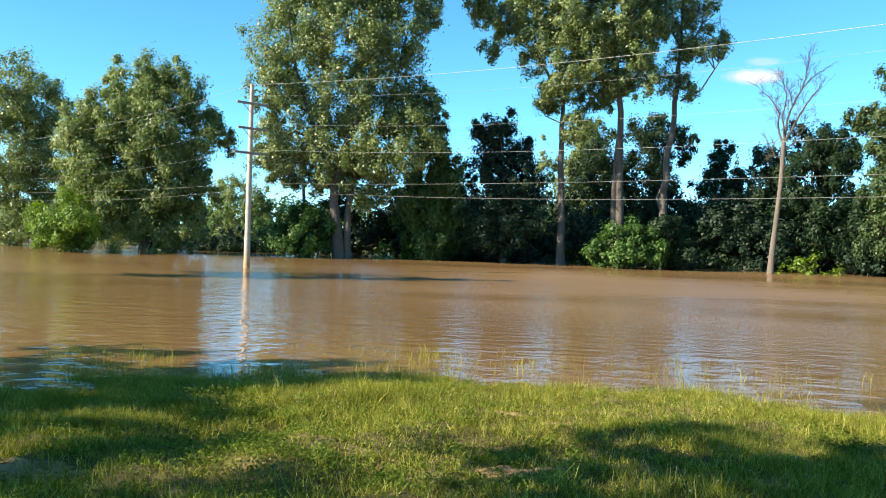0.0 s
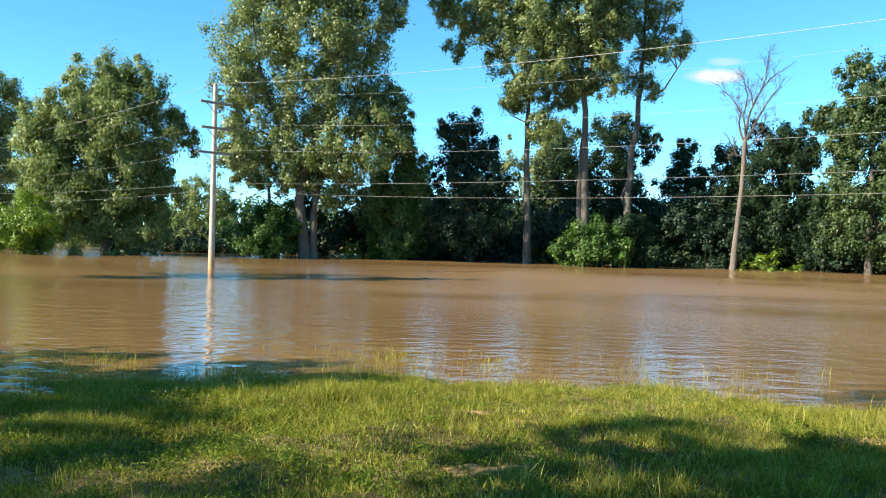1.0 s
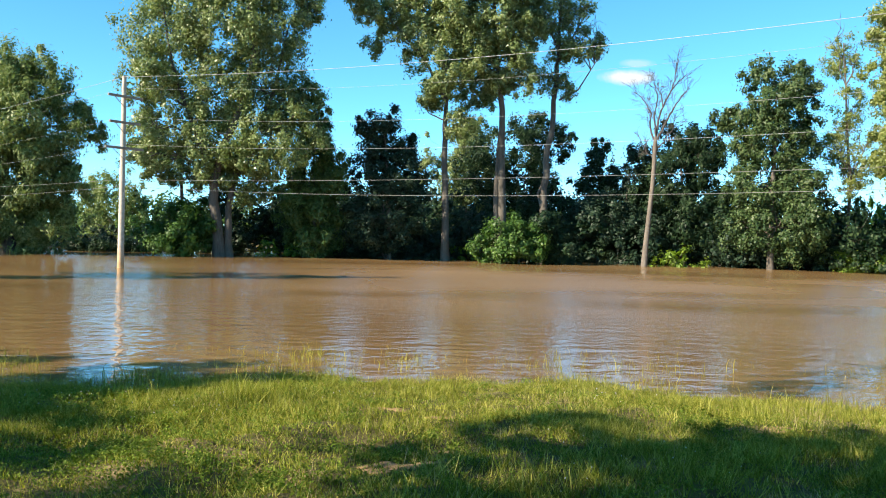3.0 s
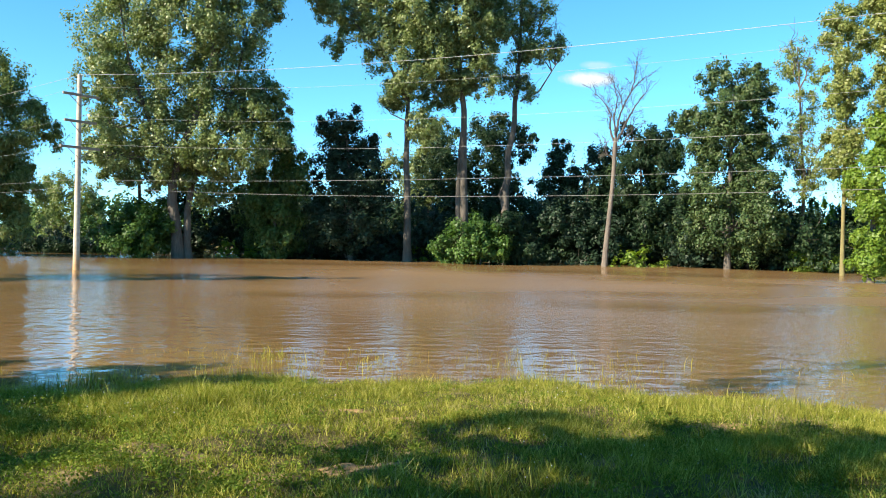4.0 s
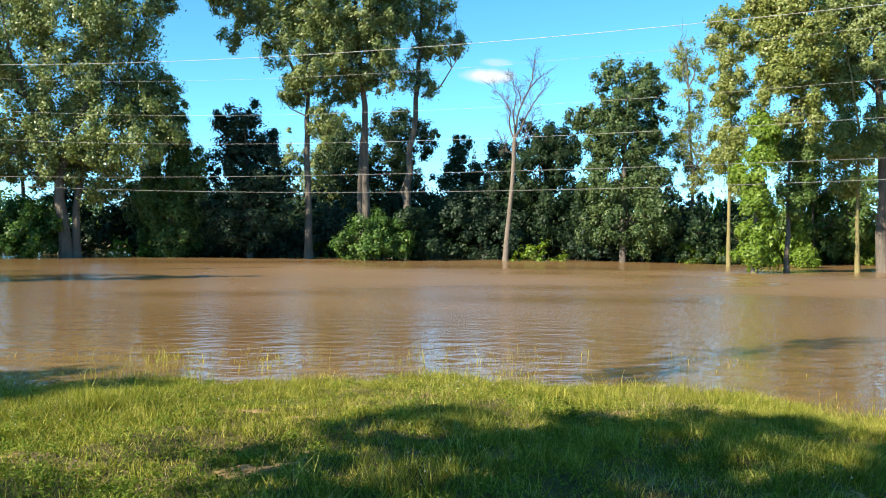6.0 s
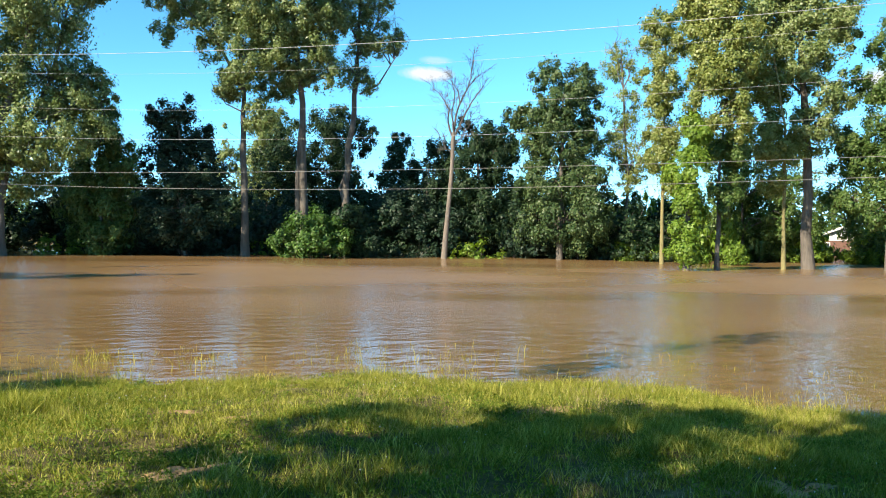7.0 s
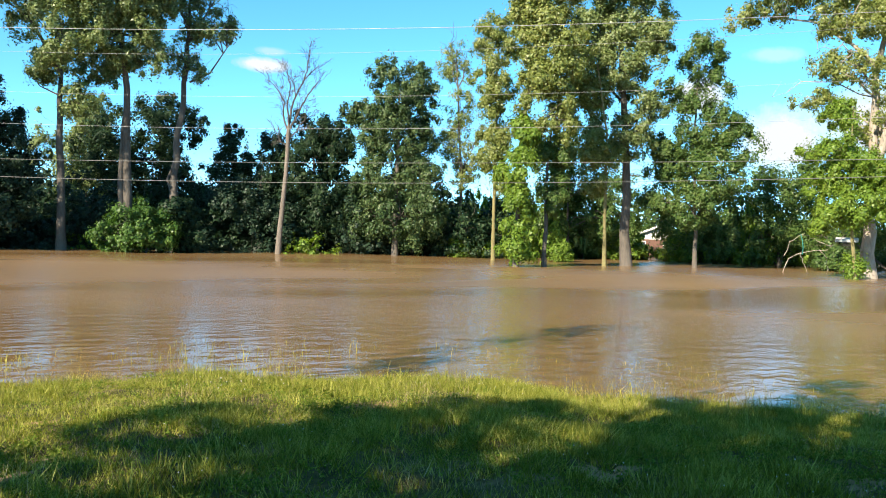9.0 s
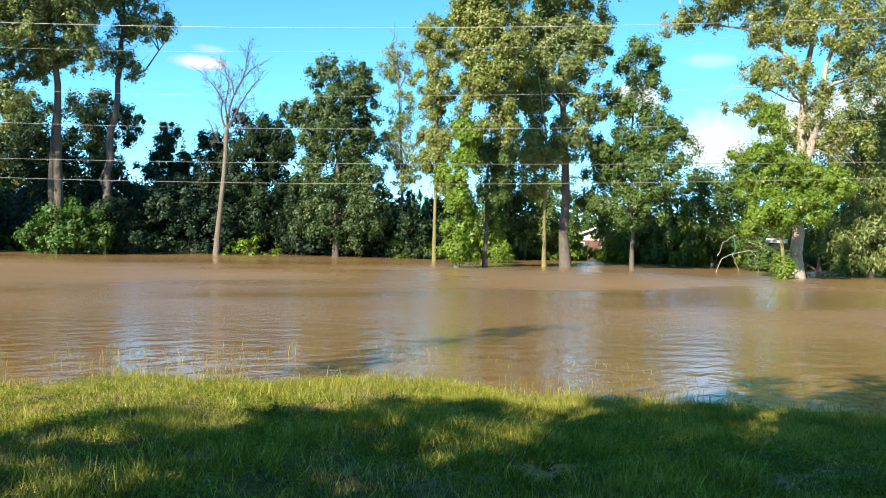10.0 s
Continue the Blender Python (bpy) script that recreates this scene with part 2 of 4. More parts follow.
def leaves(rng, centres, spread, outward, count, size, long, droop):
    """Folded leaf blades scattered round twig ends. Returns verts and faces."""
    k = rng.integers(0, len(centres), count)
    off = np.clip(rng.normal(0, 0.62, (count, 3)), -1.7, 1.7) * np.where(rng.random((count, 1)) < 0.12, 1.4, 1.0)
    p = centres[k] + off * spread[k][:, None] * np.array((1, 1, 1.05))
    if droop:
        p[:, 2] -= droop * rng.random(count) ** 1.5 * spread[k] * 3.0
    n = outward[k] * 0.45 + off * 0.75 + rng.normal(0, 0.42, (count, 3)) + np.array((0, 0, 0.35))
    n /= np.linalg.norm(n, axis=1, keepdims=True)
    d = rng.normal(0, 1, (count, 3)) + np.array((0, 0, -0.5 - 2 * droop))
    d -= n * np.sum(d * n, axis=1, keepdims=True)
    d /= np.linalg.norm(d, axis=1, keepdims=True) + 1e-9
    s = np.cross(n, d)
    ln = size * rng.uniform(0.65, 1.25, (count, 1)) * long
    w = size * rng.uniform(0.6, 1.0, (count, 1)) * 0.52 / long ** 0.5
    if count > 3000:              # small leaves seen from afar: one blade each
        v = np.empty((count, 3, 3))
        v[:, 0], v[:, 1], v[:, 2] = p - d * ln * 0.45 + s * w, p + d * ln * 0.6, p - d * ln * 0.3 - s * w
        return v.reshape(-1, 3), np.arange(count * 3).reshape(-1, 3)
    fold = n * ln * 0.12
    v = np.empty((count, 4, 3))
    v[:, 0], v[:, 1], v[:, 2], v[:, 3] = p - d * ln * 0.5, p + s * w + fold - d * ln * 0.08, p + d * ln * 0.5, p - s * w + fold - d * ln * 0.08
    return v.reshape(-1, 3), np.arange(count * 4).reshape(-1, 4)


def crown_points(rng, lobes, per_area):
    """Twig ends in the lobes, crowded to their skins, with clumps and gaps."""
    cs, sp, ow, src = [], [], [], []
    for i, (x, z, rx, rz, *deep) in enumerate(lobes):
        y = deep[0] if deep else rng.uniform(-0.45, 0.45) * rx
        n = max(6, int(per_area * (rx * rz * 2 + rx * rx)))
        u = rng.normal(0, 1, (n, 3))
        u /= np.linalg.norm(u, axis=1, keepdims=True)
        r = rng.uniform(0.35, 1.06, (n, 1)) ** 0.6 * (1 + 0.16 * np.sin(u[:, :1] * 5 + i) * np.cos(u[:, 2:] * 6 + 2 * i))
        c = np.array((x, y, z)) + u * r * np.array((rx, rx * 0.95, rz)) * 1.07
        keep = np.sin(c[:, 0] * 2.3 + i) * np.sin(c[:, 1] * 2.1 + 1.7 * i) + np.sin(c[:, 2] * 1.3 - i) * np.cos(c[:, 0] * 1.7 + c[:, 2] * 0.6) > -0.26
        keep |= rng.random(n) < 0.12
        c, u, n = c[keep], u[keep], int(keep.sum())
        cs.append(c), ow.append(u), sp.append(rng.uniform(0.4, 1.0, n) * (0.22 + 0.14 * min(rx, rz))), src.append(np.full(n, i))
    return np.vstack(cs), np.concatenate(sp), np.vstack(ow), np.concatenate(src)


tree_seed = 100


def tree(name, label, x, y, turn, trunks, lobes, mat, leaf, count, long=1.0, droop=0.0, bare=0, bark=None, ivy=(), category="tree", group="", per_area=5.5, z=-0.25):
    """A tree or shrub: trunks as courses (across, up), a crown of lobes (across, up, half width, half height), all in metres from its foot."""
    global tree_seed
    tree_seed += 1
    rng = np.random.default_rng(tree_seed)
    root = tagged(new(name), label, "shrub" if name == "shrub" else category, group)
    root.matrix_world = pose(x, y, 0, 0, 0, turn)
    bark = {"YBARK": YBARK, "PBARK": PBARK, "DBARK": DBARK}.get(bark, BARK)
    stems, main = [], []
    for pts, r in trunks:
        p3 = []
        for (ax, az), (bx, bz) in zip(pts[:-1], pts[1:]):
            for f in (0, 0.34, 0.67):
                p3.append((ax + (bx - ax) * f, 0, az + (bz - az) * f))
        p3.append((pts[-1][0], 0, pts[-1][1]))
        p3 = np.array(p3)
        if pts[0][1] < 1.2:
            p3[0, 2] = z
        p3[1:, :2] += rng.normal(0, r * 0.18, (len(p3) - 1, 2))
        p3[:, 1] += np.linspace(0, 1, len(p3)) ** 1.5 * rng.uniform(-1, 1) * (len(pts) - 1) * 0.35
        t = np.linspace(0, 1, len(p3))
        rad = r * (1.0 - 0.72 * t)
        if pts[0][1] < 1.2:
            rad[0] *= 1.3
        stems.append((p3, rad)), main.append((p3, rad))
    part("trunk", mesh_from("trunk", *tubes(stems, 10), bark, True), root)
    spine = np.vstack([m[0] for m in main])
    spine_r = np.concatenate([m[1] for m in main])
    cs, sp, ow, src = crown_points(rng, lobes, per_area)
    twigs, along = [], []
    for i, (lx, lz, rx, rz, *_) in enumerate(lobes):
        mine = cs[src == i]
        centre = mine.mean(axis=0)
        d = np.linalg.norm(spine - centre, axis=1) + np.maximum(0, spine[:, 2] - centre[2] + 0.3 * rx) * 3
        j = int(np.argmin(d))
        r0 = min(spine_r[j] * 0.6, 0.04 + 0.02 * (rx + rz))
        course = bend(rng, spine[j], centre, 0.05, 6)
        part("limb", mesh_from("limb", *tubes([(course, np.linspace(r0, r0 * 0.35, 6))], 6), bark, True), root)
        along.append(course[2:] + rng.normal(0, 0.15 * rx, (4, 3)))
        for c in mine[:: max(1, len(mine) // 12)]:
            s = course[rng.integers(2, 6)]
            twigs.append((bend(rng, s, c, 0.06, 4), np.linspace(r0 * 0.34, 0.012, 4)))
    for _ in range(bare):
        i = rng.integers(0, len(lobes))
        lx, lz, rx, rz = lobes[i][:4]
        s = spine[np.argmin(np.linalg.norm(spine - np.array((lx, 0, lz - rz)), axis=1))]
        e = np.array((lx, 0, lz)) + rng.normal(0, 1, 3) * np.array((rx * 0.8, rx * 0.6, rz * 0.8)) + np.array((0, 0, rz * 0.4))
        c = bend(rng, s, e, 0.06, 6)
        twigs.append((c, np.linspace(0.05, 0.012, 6)))
        for q in range(2, 6):
            twigs.append((bend(rng, c[q], c[q] + rng.normal(0, 0.55, 3) + np.array((0, 0, 0.5)), 0.08, 3), (0.018, 0.012, 0.006)))
    tagged(part("brushwood", mesh_from("brushwood", *tubes(twigs, 4), bark, True), root), kind="stuff")
    along = np.vstack(along)
    cs, sp = np.vstack((cs, along)), np.concatenate((sp, np.full(len(along), 0.55)))
    ow = np.vstack((ow, rng.normal(0, 0.5, along.shape)))
    part("crown", mesh_from("crown", *leaves(rng, cs, sp, ow, int(count * 1.5), leaf * 0.79, long, droop), mat), root)
    if ivy:
        cs, sp, ow, src = crown_points(rng, ivy, 5)
        part("ivy", mesh_from("ivy", *leaves(rng, cs, sp, ow, 26000, 0.19, 1.0, 0.15), BRIGHT), root, "bright green climbing ivy leaves")
    return root


# ---------------------------------------------------------------- ground and water
lattice = np.random.default_rng(99).random((64, 64))


def patch(x, y, scale, seed):
    """Smooth patchiness between 0 and 1 over the bank: three octaves of value noise."""
    total, weight = 0.0, 0.0
    for octave in range(3):
        s = scale / 2.6 * 2.1 ** octave
        px, py = np.asarray(x) * s + seed * 7.3 + octave * 11.7, np.asarray(y) * s - seed * 3.1 + octave * 5.9
        ix, iy = np.floor(px).astype(int), np.floor(py).astype(int)
        fx, fy = px - ix, py - iy
        fx, fy = fx * fx * (3 - 2 * fx), fy * fy * (3 - 2 * fy)
        a, b = lattice[ix % 64, iy % 64], lattice[(ix + 1) % 64, iy % 64]
        c, d = lattice[ix % 64, (iy + 1) % 64], lattice[(ix + 1) % 64, (iy + 1) % 64]
        w = 0.55 ** octave
        total, weight = total + w * ((a + (b - a) * fx) * (1 - fy) + (c + (d - c) * fx) * fy), weight + w
    return np.clip((total / weight - 0.5) * 1.9 + 0.5, 0, 1)


def near_u(x, y):
    """Distance towards the near shore: the bank ends at about 12."""
    r, a = np.hypot(x, y), np.arctan2(x, y)
    wob = 0.35 * np.sin(a * 7 + 1.2) + 0.25 * np.sin(a * 17 + 0.4) + 0.6 * np.cos(a * 3.1 - 2.2)
    wet = 0.9 * np.clip((-0.02 - a) / 0.2, 0, 1) * np.clip(r / 8 - 0.6, 0, 1)
    return r * np.clip(np.cos(a - 0.26) + 0.55, 0, 1) + (wob + wet) * np.clip(r / 8, 0, 1)


def ground_z(x, y):
    u, r = near_u(x, y), np.hypot(x, y)
    z = np.where(u < 12, 0.62 * (1 - (u / 12) ** 2), -0.10 * np.minimum(u - 12, 7))
    z = z + 0.035 * np.sin(x * 1.7 + 0.6 * y) * np.sin(y * 1.3 - 0.5 * x) * np.clip(1.2 - u / 14, 0, 1)
    z = z + (0.022 * np.sin(x * 5.3 + 1.1 * np.sin(y * 3.1)) * np.sin(y * 6.1 + np.sin(x * 2.7)) + 0.02 * np.sin(x * 3.1 - y * 2.3)) * np.clip(1.5 - u / 11, 0, 1)
    z = z + 0.11 * (patch(x, y, 5.0, 3) - 0.5) * np.clip(1.45 - u / 11, 0, 1)
    for px, py, pr in ((-5.0, 10.3, 0.75), (-4.4, 9.2, 0.4), (-2.6, 11.1, 0.55), (-6.0, 11.2, 0.6)):
        z = z - 0.32 * np.exp(-((x - px) ** 2 + ((y - py) * 1.6) ** 2) / (pr * pr))
    far = np.clip((r - 92 + 4 * np.sin(np.arctan2(x, y) * 9)) / 14, 0, 1)
    return np.where((u > 14), z + far * far * (3 - 2 * far) * 1.25, z)


def polar_sheet(name, radii, segs, height, mat):
    verts, faces = [(0, 0, float(height(np.array(0.0), np.array(0.001))))], []
    for r in radii:
        a = np.linspace(0, 2 * math.pi, segs, endpoint=False)
        x, y = r * np.sin(a), r * np.cos(a)
        verts += list(zip(x, y, height(x, y)))
    for k in range(segs):
        faces.append((0, 1 + (k + 1) % segs, 1 + k))
    me = bpy.data.meshes.new(name)
    for i in range(len(radii) - 1):
        o = 1 + i * segs
        for k in range(segs):
            k2 = (k + 1) % segs
            faces.append((o + k, o + k2, o + segs + k2, o + segs + k))
    me.from_pydata([tuple(map(float, v)) for v in verts], [], faces)
    me.materials.append(mat)
    me.polygons.foreach_set("use_smooth", np.ones(len(me.polygons), dtype=bool))
    me.update()
    return new(name, me)


radii = np.concatenate([np.linspace(0.3, 14, 140), np.linspace(14.2, 22, 24), np.geomspace(23, 3000, 60)])
tagged(polar_sheet("ground", radii, 420, ground_z, SOIL), "grassy river bank sloping gently down into floodwater", "ground", kind="structure")
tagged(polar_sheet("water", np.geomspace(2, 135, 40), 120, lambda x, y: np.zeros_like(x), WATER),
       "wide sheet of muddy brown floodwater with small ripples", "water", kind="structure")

# ---------------------------------------------------------------- trees along the far side
tree("cottonwood_tree", "tall leafy cottonwood standing in brown floodwater", -34.6, 65.4, 27.9,
     [([(0, -0.1), (0.1, 4.7), (0.8, 10.5)], 0.28)],
     [(-0.5, 11.7, 3, 3), (1.7, 11, 2.3, 2.8), (0, 7.3, 3, 3), (-0.3, 3.7, 2.5, 3), (1.7, 6.1, 2, 2.5), (0.2, 1.5, 3, 2)],
     COTTON, 0.24, 34000)
tree("shrub", "rounded bright green shrub at the water edge", -26.2, 56.2, 25,
     [([(0, 0.1), (0, 1.7)], 0.1)],
     [(0, 2, 2.1, 2), (-0.8, 1.3, 1.3, 1.2), (0.9, 1.5, 1.3, 1.3)],
     BRIGHT, 0.2, 12000)
tree("willow_tree", "broad grey-green willow with drooping boughs over floodwater", -22.4, 60.5, 20.4,
     [([(0, 0), (-0.3, 4.8), (0, 10.1)], 0.4)],
     [(-0.9, 12.1, 2.2, 2.2), (1.8, 12.1, 2.4, 2.2), (-2.4, 9.7, 2.6, 1.7), (-4.2, 9.2, 1.7, 1.3), (1.1, 9, 3.1, 2.6), (-2.6, 6.3, 3.1, 2.4), (1.2, 5.3, 3.3, 2.6), (-4, 7.6, 2, 2), (-1.4, 2.7, 2.6, 2.6), (1.7, 2.4, 3.1, 2.6), (3.4, 4.5, 1.5, 2.6), (-2.6, 3.8, 2.2, 2.2), (4.9, 9.9, 1.1, 1.3), (5.6, 8.3, 0.7, 0.8)],
     WILLOW, 0.22, 86000, long=1.5, droop=0.3)
tree("round_tree", "distant round-topped green tree across the flood", -27.4, 108.6, 14.1,
     [([(0, -0.2), (-0.1, 4.4)], 0.25)],
     [(-0.2, 5.5, 3.4, 3.2), (-2.2, 5.8, 2.4, 2.9), (2.2, 4.1, 1.7, 3), (-0.1, 1.8, 4.2, 2.3)],
     WILLOW, 0.34, 9000)
tree("shrub", "small yellow-green shrub beyond the flooded edge", -21.7, 92.5, 13.2,
     [([(0, 0.1), (0, 1.6)], 0.08)],
     [(0, 1.7, 1.4, 1.5)],
     LIGHT, 0.28, 2600)
tree("shrub", "leafy green shrub clump standing in floodwater", -11.3, 63.0, 10.2,
     [([(0, -0.1), (-0.3, 1.9)], 0.1)],
     [(-0.3, 1.8, 2.4, 1.9), (-1.5, 1.1, 1.3, 1.2), (1.1, 2.3, 1.3, 1.7)],
     LIGHT, 0.26, 14000)
tree("cottonwood_tree", "huge twin-trunked cottonwood with a tall spreading crown", -8.3, 62.4, 7.6,
     [([(-0.2, 0), (-0.6, 4.1), (-0.7, 5.8), (0.5, 9.4), (1.9, 14.4), (1.3, 19.4)], 0.42), ([(0.5, 0), (0.3, 3.3), (0.9, 6.7), (3.3, 11.9), (4.4, 17.1)], 0.3), ([(-0.7, 5.4), (-2.1, 9.1), (-3.9, 14), (-4.5, 18.2)], 0.22)],
     [(-4.4, 16.1, 3.1, 3.2), (0.2, 16.8, 3.8, 3.4), (3.5, 17, 2.8, 3.2), (-5.3, 12.7, 2.1, 2.1), (-1.4, 12.5, 3.4, 3), (2.4, 12.7, 3.4, 3), (5.6, 18.6, 1.3, 1.7), (-4.6, 9, 2.1, 2.1), (-0.8, 8.7, 3, 2.1), (3.4, 8.5, 3, 2.6), (1.4, 5.4, 2.3, 1.4), (4.6, 11.5, 2.1, 2.8), (-2.5, 21.6, 4.7, 3.4), (2.5, 22, 3.8, 3.4), (6.5, 10.8, 1.3, 2.6), (-5.3, 6.6, 1.5, 1.2), (-0.3, 6.7, 2, 1.4), (-2.2, 5.9, 1.5, 1), (1.7, 7.2, 2.1, 1.5)],
     COTTON, 0.24, 100000)
tree("slim_tree", "slim pale-barked tree behind the cottonwood", -12.3, 68.9, 10.1,
     [([(0, -0.4), (-0.2, 5.6), (-0.9, 10.7)], 0.2)],
     [(-1.5, 6.9, 2, 1.4), (-3.1, 9.2, 1.4, 1.9)],
     COTTON, 0.24, 7000)
tree("willow_tree", "narrow dull-green willow among the flooded woods", -1.8, 66.0, 1.5,
     [([(0, -0.1), (-0.2, 7.2), (-0.1, 10.3)], 0.18)],
     [(-0.1, 9.2, 1.4, 2.2), (0.2, 5.8, 2.3, 2.2), (-0.1, 2.7, 2.7, 2.5), (-1.3, 4.9, 1.8, 2.7), (1.2, 7.6, 1, 1.8)],
     MID, 0.25, 24000, long=1.6, droop=0.4)
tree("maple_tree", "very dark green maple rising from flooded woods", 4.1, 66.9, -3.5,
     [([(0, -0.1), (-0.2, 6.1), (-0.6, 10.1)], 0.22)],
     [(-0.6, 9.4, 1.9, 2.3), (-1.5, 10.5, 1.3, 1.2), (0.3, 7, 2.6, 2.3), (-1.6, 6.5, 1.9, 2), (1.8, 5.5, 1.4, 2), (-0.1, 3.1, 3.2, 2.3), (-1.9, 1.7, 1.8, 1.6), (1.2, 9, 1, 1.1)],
     DARK_SHADED, 0.25, 30000)
tree("cottonwood_tree", "tall cottonwood with a bare straight grey trunk", 8.5, 65.4, -7.4,
     [([(0, 0.1), (-0.1, 3.9), (-0.3, 9.7), (-0.2, 12.8), (-0.8, 18)], 0.34), ([(-0.2, 12.3), (-2, 15.8), (-4.8, 18.9), (-6.6, 19.4)], 0.14), ([(-0.2, 11), (-1.6, 11.6), (-2.7, 13.2)], 0.06)],
     [(-5, 19.4, 2.7, 1.4), (-6.1, 16.9, 0.9, 1.4), (-2.1, 17.4, 2.5, 2.2), (-0.2, 15.2, 2.2, 2.1), (-0.8, 13.1, 1.8, 1.3), (0.1, 19.4, 2.7, 2.2), (-6.6, 20, 1.8, 0.9), (-1.8, 22, 3.6, 1.8), (0.8, 10.4, 1.3, 2)],
     COTTON, 0.24, 40000)
tree("cottonwood_tree", "tall cottonwood with a straight furrowed trunk and dense crown", 13.4, 66.7, -11.4,
     [([(0, 0), (-0.2, 6.4), (-0.4, 12.2), (-1, 17.6), (-1.4, 22.1)], 0.38), ([(-0.5, 0), (-0.6, 7.7), (-0.4, 13.1)], 0.3)],
     [(-0.7, 19.4, 3.2, 2.8), (-1, 15.8, 3, 2.2), (-2.8, 17.6, 2.1, 2.3), (1.1, 18.5, 1.8, 2.3), (0.8, 14.7, 1.8, 1.7), (-2.2, 13.8, 1.6, 1.6), (-1.2, 23, 4.1, 2.3), (1.5, 20.7, 1.4, 1.8)],
     COTTON, 0.24, 46000)
tree("cottonwood_tree", "leaning cottonwood with a thinning crown and bare upper limbs", 17.0, 66.9, -14.3,
     [([(0, 0.1), (-0.4, 6.1), (0, 9.2), (0.4, 13.3), (0.6, 17.7), (0.6, 21.8)], 0.36), ([(0, 2.5), (-0.7, 5.6), (0, 8.3)], 0.16), ([(0.7, 13.3), (2.2, 14.1), (3.2, 15.7), (4.1, 17.1)], 0.09), ([(0.6, 16.4), (2, 19), (3, 20.8)], 0.09), ([(0.7, 17.3), (-0.6, 19.6), (-0.9, 21.4)], 0.1)],
     [(0, 15.5, 1.4, 1.4), (1, 18.6, 1.7, 2.1), (-0.2, 20.5, 1.6, 1.9), (2.1, 17.5, 1.3, 1.2), (3.4, 18, 1, 1.3), (2, 20.4, 1.4, 1.4), (1.4, 14.1, 0.7, 0.7), (0.6, 23.1, 2.3, 1.9)],
     COTTON, 0.22, 14000, bare=26)
tree("shrub", "wide bright green shrub standing in brown floodwater", 13.8, 62.5, -12.4,
     [([(0, 0), (-0.1, 1.9)], 0.1)],
     [(-0.7, 1.7, 2.3, 1.7), (-2, 0.9, 1.8, 1), (0.6, 2.4, 1.5, 1.2), (1, 1.1, 1.3, 1)],
     LIGHT, 0.26, 13000)
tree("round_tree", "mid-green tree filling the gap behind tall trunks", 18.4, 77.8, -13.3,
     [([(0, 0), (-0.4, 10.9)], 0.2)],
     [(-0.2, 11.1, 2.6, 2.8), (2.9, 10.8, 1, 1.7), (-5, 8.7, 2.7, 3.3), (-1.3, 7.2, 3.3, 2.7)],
     DEEP_SHADED, 0.27, 22000)
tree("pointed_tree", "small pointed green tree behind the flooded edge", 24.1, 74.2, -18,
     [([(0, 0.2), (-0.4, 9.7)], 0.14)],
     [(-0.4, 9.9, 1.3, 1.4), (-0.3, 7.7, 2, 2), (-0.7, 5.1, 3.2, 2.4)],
     DEEP_SHADED, 0.27, 11000)
tree("willow_tree", "bushy willow behind the dead tree, darkened for woodland shade", 29.4, 67.9, -23.4,
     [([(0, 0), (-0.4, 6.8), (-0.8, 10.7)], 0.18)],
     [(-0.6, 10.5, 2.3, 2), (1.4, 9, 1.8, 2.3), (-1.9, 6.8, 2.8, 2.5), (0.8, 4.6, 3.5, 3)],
     DEEP_SHADED, 0.27, 22000, long=1.6, droop=0.3)
tree("round_tree", "low tree in the flooded thicket, darkened for its shade", 24.1, 68.9, -19.3,
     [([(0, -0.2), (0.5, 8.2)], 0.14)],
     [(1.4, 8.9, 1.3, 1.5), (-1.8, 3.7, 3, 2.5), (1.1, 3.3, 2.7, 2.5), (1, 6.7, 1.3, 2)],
     DARK_SHADED, 0.27, 14000)
tree("ash_tree", "large open-crowned green tree over the thicket", 34.1, 62.3, -28.7,
     [([(0, 0.2), (0, 8.1), (0, 13.6)], 0.25), ([(0, 8.1), (-2.1, 11.3), (-3.9, 12)], 0.08)],
     [(-0.2, 15, 2.6, 1.7), (-0.4, 12.4, 2.2, 1.7), (-2.5, 9.6, 1.7, 1.9), (1.9, 11.5, 1.6, 1.9), (-2.1, 11.7, 2, 1.4), (1.8, 14.4, 1.9, 1.7), (-3.9, 12, 1.1, 0.9), (0.1, 10.1, 2.6, 2.2), (-0.6, 6.7, 3.1, 2.4), (1.9, 8.1, 1.7, 2.4), (0.8, 3.5, 3.4, 2.6), (-2.3, 4.1, 1.9, 2.9), (2.9, 4.9, 1.7, 2.9), (-3.5, 9.5, 0.7, 1.1)],
     FOREST, 0.26, 46000)
tree("slim_tree", "slim pale tree with thin feathery foliage", 40.4, 62.0, -33.1,
     [([(0, 0.2), (0, 6.9), (-0.4, 13), (-0.8, 18.1)], 0.17)],
     [(-0.8, 17, 1.5, 1.9), (-0.2, 13, 1.6, 2.5), (-1, 9.7, 1.8, 2), (0.4, 8.3, 1.6, 2.5)],
     PALE, 0.2, 9000, bare=16)
tree("slim_tree", "slim vine-wrapped tree with feathery light foliage", 38.3, 53.8, -35.4,
     [([(0, 0.2), (-0.1, 7.6), (-0.1, 13.8), (-0.1, 18.2)], 0.15)],
     [(-0.8, 17.5, 1.3, 1.6), (0.7, 17.3, 1.3, 1.9), (-0.3, 14.2, 1.9, 2.1), (0.5, 11.3, 1.9, 1.9), (-0.5, 8.9, 1.6, 1.6), (0.3, 6.4, 1.2, 1.6)],
     PALE, 0.22, 22000, bark="YBARK")
